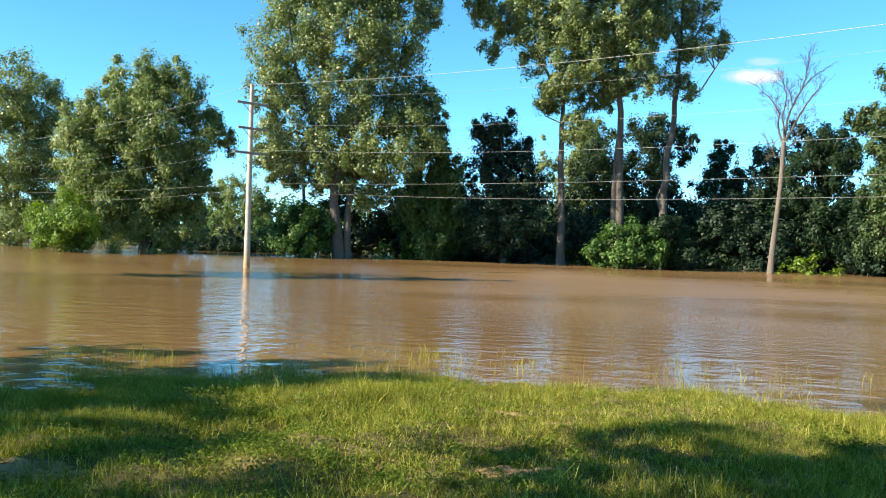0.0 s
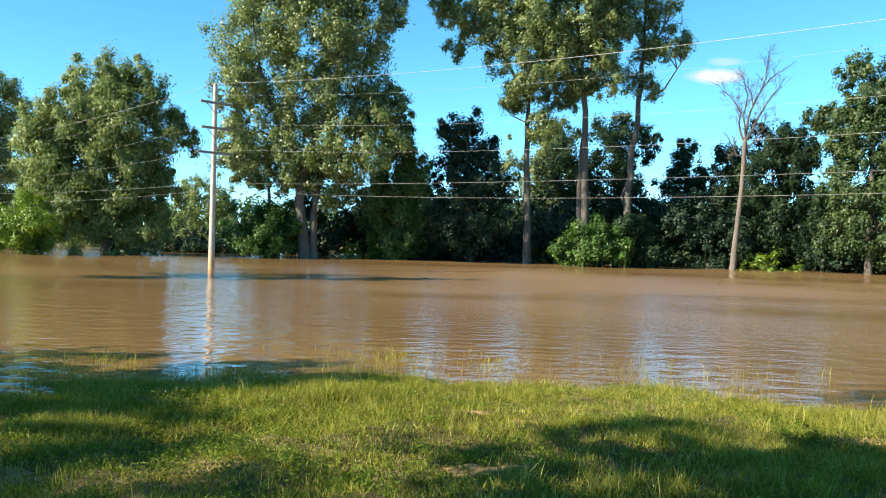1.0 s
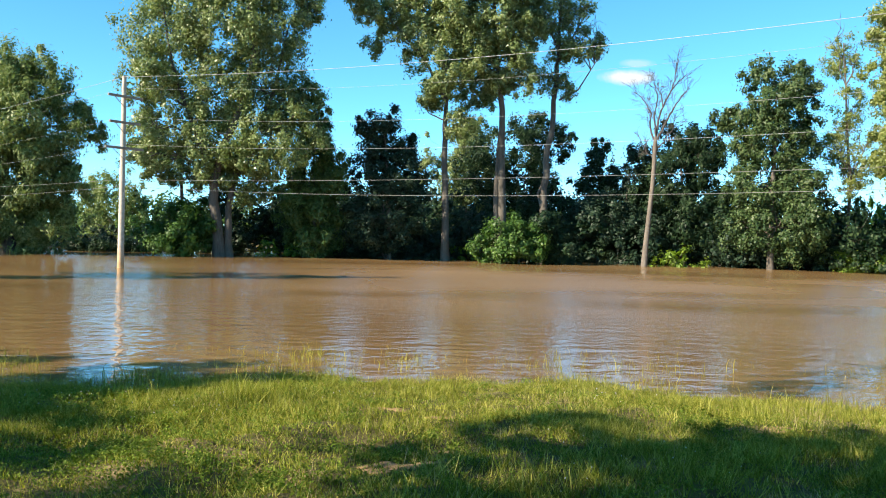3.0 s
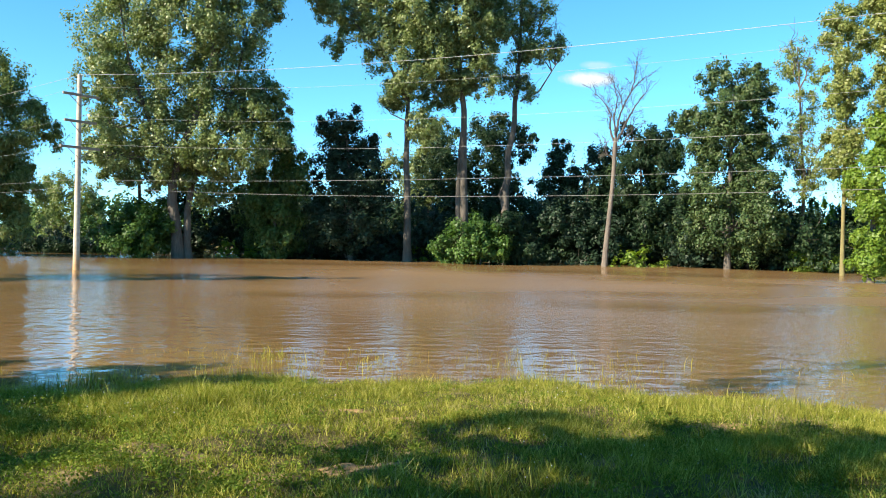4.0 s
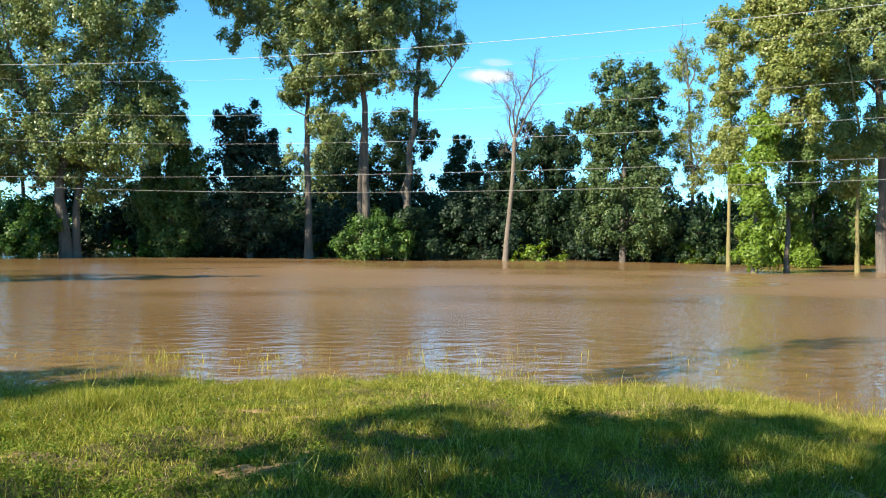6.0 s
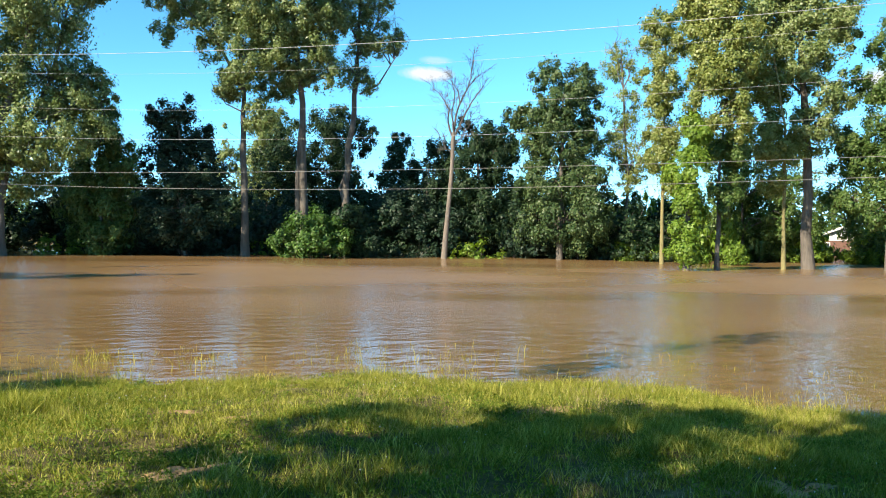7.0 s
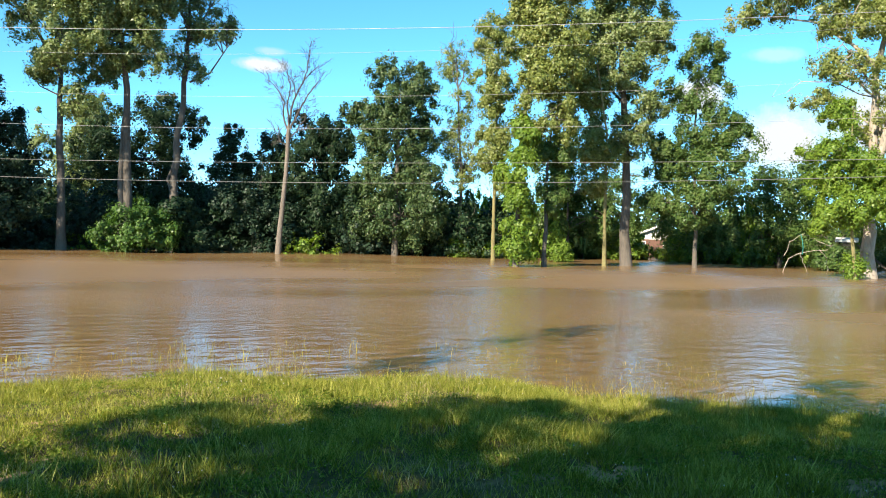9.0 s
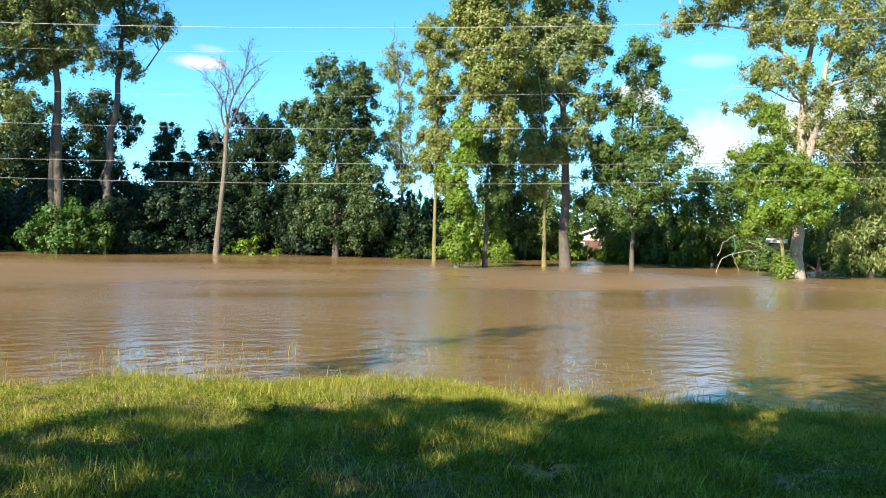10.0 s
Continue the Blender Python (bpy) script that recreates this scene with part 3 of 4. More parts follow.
tree("ivy_clad_tree", "tall tree wrapped in bright green ivy to the waterline", 33.2, 44.0, -37,
     [([(0, 0), (0.1, 5.4), (0.3, 10.2), (0.7, 14.6), (1, 18.7)], 0.2)],
     [(0.8, 12.1, 1.2, 1.9), (1.1, 15.4, 1.7, 1.9), (2.6, 15.4, 1.3, 1.9), (1.9, 12.8, 1.6, 1.7), (1.4, 17.6, 2.2, 1.7), (2.4, 9.9, 1.2, 1.7), (0.1, 16.5, 0.8, 1.1)],
     PALE, 0.22, 36000, ivy=[(0, 1.3, 1.2, 1.2), (-0.2, 3.5, 1.3, 1.5), (0, 6.1, 1.3, 1.7), (0, 8.7, 1.1, 1.5)])
tree("slim_tree", "slim pale-trunked tree standing in floodwater", 35.9, 44.4, -38.9,
     [([(0, -0.1), (0, 3.6), (0, 6.7), (0.2, 9.8)], 0.17)],
     [(0.4, 5.2, 1, 1.4), (-0.4, 7.4, 0.9, 1.4), (0.8, 8.2, 1.2, 1.4)],
     MID, 0.22, 9000)
tree("slim_tree", "slim tree with a sunlit yellow trunk in floodwater", 42.3, 45.4, -43,
     [([(0, 0.1), (-0.1, 5.5), (-0.1, 9.7), (-1, 14.7)], 0.15)],
     [(-1.2, 8.8, 1.6, 1.6), (-1.8, 12.2, 1.8, 2), (-0.9, 5.9, 1, 1), (-2.3, 15.1, 1.6, 2), (0.4, 7.6, 0.8, 1.2)],
     PALE, 0.22, 17000, bark="YBARK")
tree("cottonwood_tree", "tall cottonwood with a dark straight trunk in floodwater", 44.9, 45.8, -44.4,
     [([(0, 0.1), (-0.2, 7.4), (-0.7, 14.6), (-1.1, 19.3)], 0.4), ([(-0.6, 13.8), (0.7, 16.3), (1.7, 18.5)], 0.13)],
     [(-1.1, 18.1, 2.6, 2), (1.5, 18, 1.6, 2), (-2.8, 17.6, 2.2, 2.6), (-0.5, 14.6, 2.3, 2), (0.8, 12.1, 1.6, 1.9), (-3.1, 13.8, 1.7, 2), (-0.8, 9.9, 2.3, 1.6), (0.9, 21, 2.6, 1.7), (-2.5, 21.5, 3, 1.7), (2, 15.9, 0.9, 1.2)],
     COTTON, 0.23, 50000)
tree("ash_tree", "airy green tree with layered boughs standing in floodwater", 49.7, 43.5, -48.8,
     [([(0, 0.2), (-0.1, 4.1), (-0.4, 9.4), (-0.2, 15.4)], 0.17)],
     [(0, 15.9, 1.8, 1.6), (-1.2, 13.3, 1.6, 1.5), (1.7, 14.6, 1.2, 1.6), (0.6, 10.7, 2.5, 1.9), (2.7, 9.3, 1.6, 2), (-1, 8.1, 2.2, 2), (-2.8, 8.5, 1.6, 1.7), (1.5, 6.8, 2.7, 1.9), (-0.1, 4.6, 2.7, 1.6), (-2.7, 5.4, 1.6, 1.6)],
     MID, 0.23, 38000)
tree("sycamore_tree", "massive pale-barked tree with forked limbs in floodwater", 51.6, 30.9, -59.1,
     [([(0, 0.3), (-0.1, 4.2), (-0.1, 7.9), (0, 13.5), (0.4, 16.8)], 0.46), ([(-0.1, 6.4), (0.7, 9.4), (1.3, 13.8), (2, 17.4)], 0.3), ([(0.1, 13.5), (-1.6, 15.1), (-3.8, 16.8), (-7.2, 17.6)], 0.13), ([(1.3, 13.5), (2.8, 14.8), (4.4, 15.8)], 0.13)],
     [(-8.3, 17.3, 1.3, 1.1), (-6.1, 18, 1.8, 1.1), (-3.5, 16.7, 1.5, 1.2), (-1, 16.9, 2.3, 1.7), (1.7, 16.4, 2.3, 1.7), (3.8, 14.8, 1.9, 1.9), (-2.8, 13.7, 1.2, 1.1), (4.3, 17.3, 2.4, 2), (-0.4, 19.5, 4.9, 1.6), (-4.6, 19.5, 3.3, 1.2), (5.4, 13.3, 2.4, 2.4), (-4, 11.7, 1.4, 0.7), (-1.1, 13.4, 1.9, 1.3), (1.6, 11.6, 1.6, 1.5), (0.6, 9.6, 1.9, 1.1), (2.8, 9, 1.6, 1.6)],
     PALE, 0.22, 44000, bark="PBARK", bare=14)
tree("sapling_tree", "bright green young tree in front of the pale trunk", 48.6, 30.0, -58.3,
     [([(0, 0.4), (-0.3, 3.4), (-0.5, 6.9), (-0.4, 10.5)], 0.12)],
     [(-0.5, 7.7, 1.9, 1.2), (-1.7, 5.9, 1.4, 1.2), (1.2, 6.6, 2.2, 1), (0.3, 4.5, 2.2, 1.4), (2.5, 5.9, 1.4, 0.8), (-1.7, 3.7, 1.2, 1), (-0.2, 0.9, 0.6, 0.7), (-2.8, 8, 1, 0.6), (-0.9, 10.3, 1.7, 0.9)],
     BRIGHT, 0.2, 36000, bark="YBARK")
tree("willow_tree", "dark drooping willow standing in floodwater", 62.7, 31.5, -63.3,
     [([(0, 0.5), (-0.2, 5.9), (-0.2, 10.5)], 0.25)],
     [(-0.5, 10.1, 2.2, 3.1), (-0.8, 5.9, 2.2, 3.3), (0.5, 3, 2.8, 2.4), (1.8, 8, 2.8, 4.7), (-1.8, 2.7, 1.9, 1.9)],
     WILLOW, 0.24, 34000, long=1.8, droop=0.6)
tree("round_tree", "light green thicket tree beyond the flooded clearing", 68.0, 49.6, -53.9,
     [([(0, 0.3), (-0.2, 5.9)], 0.14)],
     [(-1.3, 6.5, 2.6, 2.8), (1.4, 5.4, 3.1, 3.1), (-4.8, 3.4, 2.8, 2.6), (-1.9, 2.4, 3.4, 2), (2, 2.2, 3.1, 1.8)],
     MID, 0.27, 22000)
tree("round_tree", "light green thicket tree between slim trunks", 54.4, 61.5, -41.5,
     [([(0, -0.2), (-0.1, 3.2)], 0.12)],
     [(0.2, 3.5, 2.8, 3.1), (-1.7, 2.1, 2, 2), (-1.6, 5.4, 1.4, 2.2)],
     MID, 0.27, 12000)
tree("shrub", "low green shrub at the flooded wood edge", 39.2, 60.4, -33,
     [([(0, 0), (0, 0.8)], 0.06)],
     [(-0.2, 0.9, 1.2, 0.9), (1.8, 0.8, 1.3, 0.7)],
     BRIGHT, 0.24, 4500)
tree("shrub", "low green shrub at the foot of slim trunks", 43.6, 52.3, -39.8,
     [([(0, 0.1), (0, 0.7)], 0.06)],
     [(0.2, 0.8, 1.1, 0.6)],
     BRIGHT, 0.24, 2500)
# Shaded right half of the wide bright shrub, put in as a darker clump.
tree("shrub", "shaded side of the bright shrub in floodwater, built as a darker clump", 16.4, 62.9, -14.6,
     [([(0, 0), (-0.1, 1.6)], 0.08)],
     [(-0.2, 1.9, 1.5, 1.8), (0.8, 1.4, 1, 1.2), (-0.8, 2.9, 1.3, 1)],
     DEEP_SHADED, 0.26, 8000)
tree("round_tree", "mid-green tree standing behind tall bare trunks", 12.6, 81.0, -8.9,
     [([(0, -0.3), (-0.3, 8.8)], 0.14)],
     [(0.4, 11.3, 2, 2.5), (-1.1, 7.7, 2, 2.8), (0.8, 7.2, 2.2, 2.8), (-3.9, 9.3, 1.1, 2.2)],
     COTTON, 0.28, 11000)
tree("round_tree", "leafy green tree filling the wood behind slim trunks", 52.0, 60.9, -40.5,
     [([(0, -0.2), (-0.3, 8.6)], 0.16)],
     [(-2.8, 3.6, 2.4, 3), (0.8, 8.1, 2.7, 3.3), (4.4, 4.9, 2.7, 3.3), (9.6, 7.2, 2.2, 2.7), (-1.9, 8.5, 2.2, 2.7), (10, 3.2, 2.2, 2.2)],
     MID, 0.28, 20000)
tree("round_tree", "leafy green tree behind the pale trunk", 69.6, 39.7, -60.3,
     [([(0, 0.7), (-0.3, 8.9)], 0.16)],
     [(1.9, 9.8, 2.7, 3.8), (-0.2, 4.9, 3, 3.3), (-4.7, 2.6, 3, 1.7), (2.1, 4, 3, 3.3), (-7.3, 7.4, 2.2, 2.2), (3.9, 13.7, 2.2, 3.3)],
     MID, 0.28, 20000)
tree("round_tree", "green tree standing behind the willow", -35.7, 78.2, 24.5,
     [([(0, -0.3), (-0.2, 6.9)], 0.16)],
     [(-1.1, 6.9, 2.9, 3.5), (1.3, 5.4, 2.9, 3.5), (-3.4, 2, 3.5, 2.3), (5, 0.7, 3.5, 1.5)],
     COTTON, 0.28, 12000)

# ---------------------------------------------------------------- dead tree
def dead_tree(x, y, turn):
    rng = np.random.default_rng(7)
    root = tagged(new("dead_tree"), "leafless dead tree with bleached trunk and fine bare twigs", "tree")
    root.matrix_world = pose(x, y, 0, 0, 0, turn)
    lean = np.array([(0, 0, -0.3), (0.12, 0.05, 1.9), (0.27, 0.1, 3.8), (0.48, 0.1, 6.5), (0.55, 0, 8.2), (0.57, 0, 9.6), (0.60, 0.02, 10.2)])
    part("trunk", mesh_from("trunk", *tubes([(lean, (0.27, 0.22, 0.195, 0.175, 0.17, 0.175, 0.11))], 10), DBARK, True), root)
    lines = []

    def twig(p, d, length, r, depth):
        c = bend(rng, p, p + d * length, 0.07, 4)
        lines.append((c, np.maximum(np.linspace(r, r * 0.5, 4), 0.008)))
        for q in range(3 if depth else 0):
            nd = d + rng.normal(0, 0.5, 3) + np.array((0, 0, 0.12))
            twig(c[1 + q], nd / np.linalg.norm(nd), length * rng.uniform(0.45, 0.75), r * 0.6, depth - 1)

    limbs = (([(-0.10, 9.9), (-0.47, 10.9), (-0.32, 12.0), (-0.90, 13.0), (-1.7, 13.7)], 0.085),
             ([(0.00, 10.0), (0.18, 11.6), (0.70, 12.9), (1.30, 14.1), (2.2, 15.1)], 0.10),
             ([(0.15, 9.9), (0.70, 11.2), (1.50, 12.8), (2.3, 13.7)], 0.10),
             ([(0.05, 10.1), (-0.12, 11.7), (0.05, 13.2), (-0.2, 14.2)], 0.075),
             ([(0.50, 12.4), (0.35, 13.5), (-0.30, 14.5)], 0.055),
             ([(1.10, 13.7), (1.35, 14.8), (1.45, 15.9)], 0.05),
             ([(0.05, 9.0), (0.5, 9.6), (1.25, 10.7), (1.5, 11.6)], 0.05),
             ([(-0.02, 8.4), (-0.7, 9.0), (-1.1, 9.9)], 0.04))
    for pts, r in limbs:
        n = 3 * len(pts)
        depth = rng.uniform(-0.5, 0.5)
        xs, zs = np.array(pts).T
        u, w = np.linspace(0, 1, n), np.linspace(0, 1, len(pts))
        q = np.c_[0.57 + np.interp(u, w, xs), depth * u, np.interp(u, w, zs)]
        q[1:] += rng.normal(0, 0.035, (n - 1, 3))
        part("limb", mesh_from("limb", *tubes([(q, np.linspace(r, 0.022, n))], 7), TWIGS, True), root)
        for i in range(2, n):
            for _ in range(1 + i % 2):
                d = q[i] - q[i - 2]
                d = d / np.linalg.norm(d) + rng.normal(0, 0.6, 3) + np.array((0, 0, 0.15))
                twig(q[i], d / np.linalg.norm(d), rng.uniform(0.45, 1.05), 0.017, 2)
    tagged(part("brushwood", mesh_from("brushwood", *tubes(lines, 4), TWIGS, True), root), kind="stuff")


dead_tree(23.9, 62.9, -20.8)

# ---------------------------------------------------------------- thicket under the tall trees
# Thicket leaves take the darkened colours, which carry the shade under the trees.
kinds = []
for i, (w, h, mat) in enumerate(((3.4, 5.4, DEEP_SHADED), (4.2, 6.4, DARK_SHADED), (3.0, 4.4, DARK_SHADED), (4.6, 5.0, DEEP_SHADED))):
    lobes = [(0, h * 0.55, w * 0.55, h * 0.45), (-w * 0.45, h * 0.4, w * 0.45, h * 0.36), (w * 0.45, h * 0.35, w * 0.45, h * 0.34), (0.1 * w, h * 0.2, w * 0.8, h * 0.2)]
    kinds.append(tree("thicket_tree", "dense dark green undergrowth tree, woodland shade in its leaf colour", -10 + i * 4.2, 72 + i * 0.7, 6 - i * 3,
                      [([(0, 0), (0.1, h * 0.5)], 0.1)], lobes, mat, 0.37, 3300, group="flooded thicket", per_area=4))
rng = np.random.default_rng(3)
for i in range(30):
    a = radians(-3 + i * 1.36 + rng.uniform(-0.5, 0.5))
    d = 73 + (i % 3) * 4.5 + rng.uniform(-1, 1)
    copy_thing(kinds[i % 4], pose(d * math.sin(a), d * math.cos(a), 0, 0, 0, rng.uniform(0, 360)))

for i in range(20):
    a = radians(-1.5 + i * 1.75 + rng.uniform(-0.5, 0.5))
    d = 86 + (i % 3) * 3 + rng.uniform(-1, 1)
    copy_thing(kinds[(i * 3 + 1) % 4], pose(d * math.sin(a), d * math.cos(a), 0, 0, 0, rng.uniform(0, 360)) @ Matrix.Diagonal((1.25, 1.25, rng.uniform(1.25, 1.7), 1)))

green = [tree("undergrowth_tree", "leafy mid-green undergrowth along the flooded edge", 57 + 6 * i, 62 - 7 * i, -42 - 6 * i, [([(0, 0), (0.1, h * 0.5)], 0.1)],
              [(0, h * 0.55, w * 0.55, h * 0.42), (-w * 0.45, h * 0.36, w * 0.45, h * 0.34), (w * 0.45, h * 0.32, w * 0.45, h * 0.32), (0.1 * w, h * 0.18, w * 0.8, h * 0.18)],
              (MID, BRIGHT)[i], 0.38, 3100, group="flooded edge", per_area=4) for i, (w, h) in enumerate(((3.6, 4.2), (4.2, 3.4)))]
for i in range(14):
    a = radians(37.5 + i * 2.1 + rng.uniform(-0.5, 0.5))
    if 45.2 < math.degrees(a) < 47.6:
        continue
    d = 84 + (i % 3) * 5 + rng.uniform(-1, 1)
    copy_thing(green[i % 2], pose(d * math.sin(a), d * math.cos(a), 0, 0, 0, rng.uniform(0, 360)))
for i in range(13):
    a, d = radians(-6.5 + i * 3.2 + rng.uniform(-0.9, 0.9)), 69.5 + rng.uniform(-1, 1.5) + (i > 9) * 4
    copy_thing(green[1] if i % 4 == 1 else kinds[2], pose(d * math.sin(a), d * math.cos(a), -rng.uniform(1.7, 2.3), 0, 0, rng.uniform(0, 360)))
for a, d in ((44.2, 86), (48.3, 86)):
    copy_thing(green[1], pose(d * math.sin(radians(a)), d * math.cos(radians(a)), -0.4, 0, 0, 40) @ Matrix.Diagonal((1, 1, 1.6, 1)))
for i, a in enumerate((33.2, 35.0, 36.8, 38.6, 40.4, 42.0, 50.5, 52.2)):
    d = 78 + (i % 3) * 4 if a < 50 else 84
    copy_thing(green[i % 2], pose(d * math.sin(radians(a)), d * math.cos(radians(a)), -0.3, 0, 0, 57 * i) @ Matrix.Diagonal((0.85, 0.85, (1.5, 1.9, 1.3)[i % 3], 1)))
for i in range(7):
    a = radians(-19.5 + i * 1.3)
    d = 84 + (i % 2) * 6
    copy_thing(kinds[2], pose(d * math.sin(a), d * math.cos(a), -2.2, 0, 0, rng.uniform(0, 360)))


for a, d, w in ((-16.6, 71, 0.8), (-15.1, 70, 0.7), (-14.0, 70.5, 0.75), (-13.0, 71, 0.7), (-12.2, 71.5, 0.65)):
    tree("shrub", "low dark half-drowned bush in a row before the road", d * math.sin(radians(a)), d * math.cos(radians(a)), -a,
         [([(0, 0), (0, 0.4)], 0.04)], [(0, 0.3, 0.9, w * 0.7), (0.5, 0.35, 0.6, w * 0.6)], DEEP_SHADED, 0.2, 1500, group="drowned bushes")


def flooded_road(az0, az1, d):
    """A low pale concrete kerb wall of a road that the flood just reaches."""
    root = tagged(new("road_kerb"), "long low pale concrete kerb wall at the flood edge", "kerb", kind="structure")
    steps = 14
    for i in range(steps):
        a = radians(az0 + (az1 - az0) * (i + 0.5) / steps)
        length = d * radians(abs(az1 - az0)) / steps - 0.03
        bm = bmesh.new()
        bmesh.ops.create_cube(bm, size=1)
        bmesh.ops.scale(bm, vec=(length, 0.5, 0.8), verts=bm.verts)
        bmesh.ops.bevel(bm, geom=bm.edges, offset=0.04, segments=1, affect="EDGES")
        me = bpy.data.meshes.new("kerb_block")
        bm.to_mesh(me), bm.free()
        me.materials.append(CONCRETE)
        part("kerb_block", me, root).matrix_world = pose(d * math.sin(a), d * math.cos(a), -0.02, 0, 0, -math.degrees(a))


CONCRETE = plain("pale_concrete", (0.42, 0.41, 0.39), 0.9, 0, 4)
flooded_road(-20, -9.5, 86)


def distant_woods():
    rng = np.random.default_rng(12)
    lobes, cs, sp, ow = [], [], [], []
    for i in range(120):
        a = radians(-45 + i + rng.uniform(-0.6, 0.6))
        d, h = rng.uniform(112, 150), rng.uniform(3.0, 6.0)
        u = rng.normal(0, 1, (30, 3))
        u /= np.linalg.norm(u, axis=1, keepdims=True)
        cs.append(np.array((d * math.sin(a), d * math.cos(a), h * 0.55 + 0.5)) + u * np.array((4.0, 4.0, h * 0.5)))
        sp.append(rng.uniform(0.6, 1.2, 30)), ow.append(u)
    v, f = leaves(rng, np.vstack(cs), np.concatenate(sp), np.vstack(ow), 52000, 0.7, 1.0, 0)
    tagged(new("distant_woods", mesh_from("distant_woods", v, f, MID)), "low band of distant green woods beyond the flood", "woods", kind="stuff")


distant_woods()

# ---------------------------------------------------------------- unseen near-bank trees, behind and beside the camera, added to shade grass and water
tree("shade_tree", "unseen broad leafy tree, crown set to shade the near grassy bank", -6.3, -3.4, 0, [([(0, 0), (0.2, 3.5), (0.3, 7)], 0.3)],
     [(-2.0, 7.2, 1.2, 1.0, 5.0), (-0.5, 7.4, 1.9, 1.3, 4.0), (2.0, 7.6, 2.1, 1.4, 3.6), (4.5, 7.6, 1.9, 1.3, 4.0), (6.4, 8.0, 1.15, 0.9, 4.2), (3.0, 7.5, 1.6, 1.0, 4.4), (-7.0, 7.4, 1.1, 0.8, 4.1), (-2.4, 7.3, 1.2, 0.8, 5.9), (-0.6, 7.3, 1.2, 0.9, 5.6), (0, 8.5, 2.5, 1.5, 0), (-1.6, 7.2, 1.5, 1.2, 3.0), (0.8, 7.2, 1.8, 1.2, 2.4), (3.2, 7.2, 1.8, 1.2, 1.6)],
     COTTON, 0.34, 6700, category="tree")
tree("shade_tree", "unseen slender tree at the water edge, crown set to shade the bank", -15.1, 5.0, 0, [([(0, 0), (0.3, 5)], 0.2)],
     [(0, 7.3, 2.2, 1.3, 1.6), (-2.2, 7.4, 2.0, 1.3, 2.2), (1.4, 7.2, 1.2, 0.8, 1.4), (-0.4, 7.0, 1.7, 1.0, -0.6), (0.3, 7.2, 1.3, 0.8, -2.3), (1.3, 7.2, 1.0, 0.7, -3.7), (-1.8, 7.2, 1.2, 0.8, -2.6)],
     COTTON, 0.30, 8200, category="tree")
tree("shade_tree", "unseen slim tree on the near bank, thinned to cast a faint streak", -11.3, 4.4, 0, [([(0, 0), (0.1, 8), (0, 16)], 0.05)],
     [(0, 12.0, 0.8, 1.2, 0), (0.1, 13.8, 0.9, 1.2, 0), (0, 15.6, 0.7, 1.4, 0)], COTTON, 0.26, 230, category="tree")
tree("shade_tree", "unseen tall narrow tree upstream, added to shade a band of water", -26.0, 28.5, 0, [([(0, 0), (0, 9), (0.1, 17)], 0.2)],
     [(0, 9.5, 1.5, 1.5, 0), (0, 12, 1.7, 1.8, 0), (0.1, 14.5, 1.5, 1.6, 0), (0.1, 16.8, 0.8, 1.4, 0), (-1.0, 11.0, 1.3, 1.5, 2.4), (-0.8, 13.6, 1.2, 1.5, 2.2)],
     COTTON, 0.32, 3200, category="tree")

# ---------------------------------------------------------------- utility pole and its lines
WOOD = plain("weathered_pole_wood", (0.42, 0.365, 0.30), 0.85, 0, 6)
pole_nodes, pole_links = WOOD.node_tree.nodes, WOOD.node_tree.links      # rust-brown stain where the flood has stood
height = pole_nodes.new("ShaderNodeSeparateXYZ")
pole_links.new(coords(pole_nodes, pole_links, (1, 1, 1)), height.inputs[0])
stain = pole_nodes.new("ShaderNodeMapRange")
stain.inputs["From Min"].default_value, stain.inputs["From Max"].default_value = 0.2, 1.2
stain.inputs["To Min"].default_value, stain.inputs["To Max"].default_value = 1.0, 0.0
pole_links.new(height.outputs["Z"], stain.inputs["Value"])
rusty = pole_nodes.new("ShaderNodeMix")
rusty.data_type, rusty.blend_type = "RGBA", "MULTIPLY"
rusty.inputs["B"].default_value = (1.0, 0.70, 0.42, 1)
pole_links.new(stain.outputs[0], rusty.inputs["Factor"])
base = pole_nodes["Principled BSDF"].inputs["Base Color"]
pole_links.new(base.links[0].from_socket, rusty.inputs["A"])
pole_links.new(rusty.outputs["Result"], base)
ARMWOOD = plain("crossarm_wood", (0.26, 0.21, 0.16), 0.85, 0, 8)
PORCELAIN = plain("grey_porcelain", (0.42, 0.40, 0.38), 0.3)
WIRE = plain("aluminium_wire", (0.30, 0.30, 0.30), 0.55, 0.3)
CABLE = plain("weathered_cable", (0.17, 0.165, 0.16), 0.6)
POLE = np.array((-10.56, 42.79))
LINE = 133.0                       # heading of the line, clockwise from +y


def box(name, size, mat, parent, m, label="", bevel=0.012):
    bm = bmesh.new()
    bmesh.ops.create_cube(bm, size=1)
    bmesh.ops.scale(bm, vec=size, verts=bm.verts)
    bmesh.ops.bevel(bm, geom=bm.edges, offset=bevel, segments=1, affect="EDGES")
    me = bpy.data.meshes.new(name)
    bm.to_mesh(me), bm.free()
    me.materials.append(mat)
    ob = part(name, me, parent, label)
    ob.matrix_local = m
    return ob


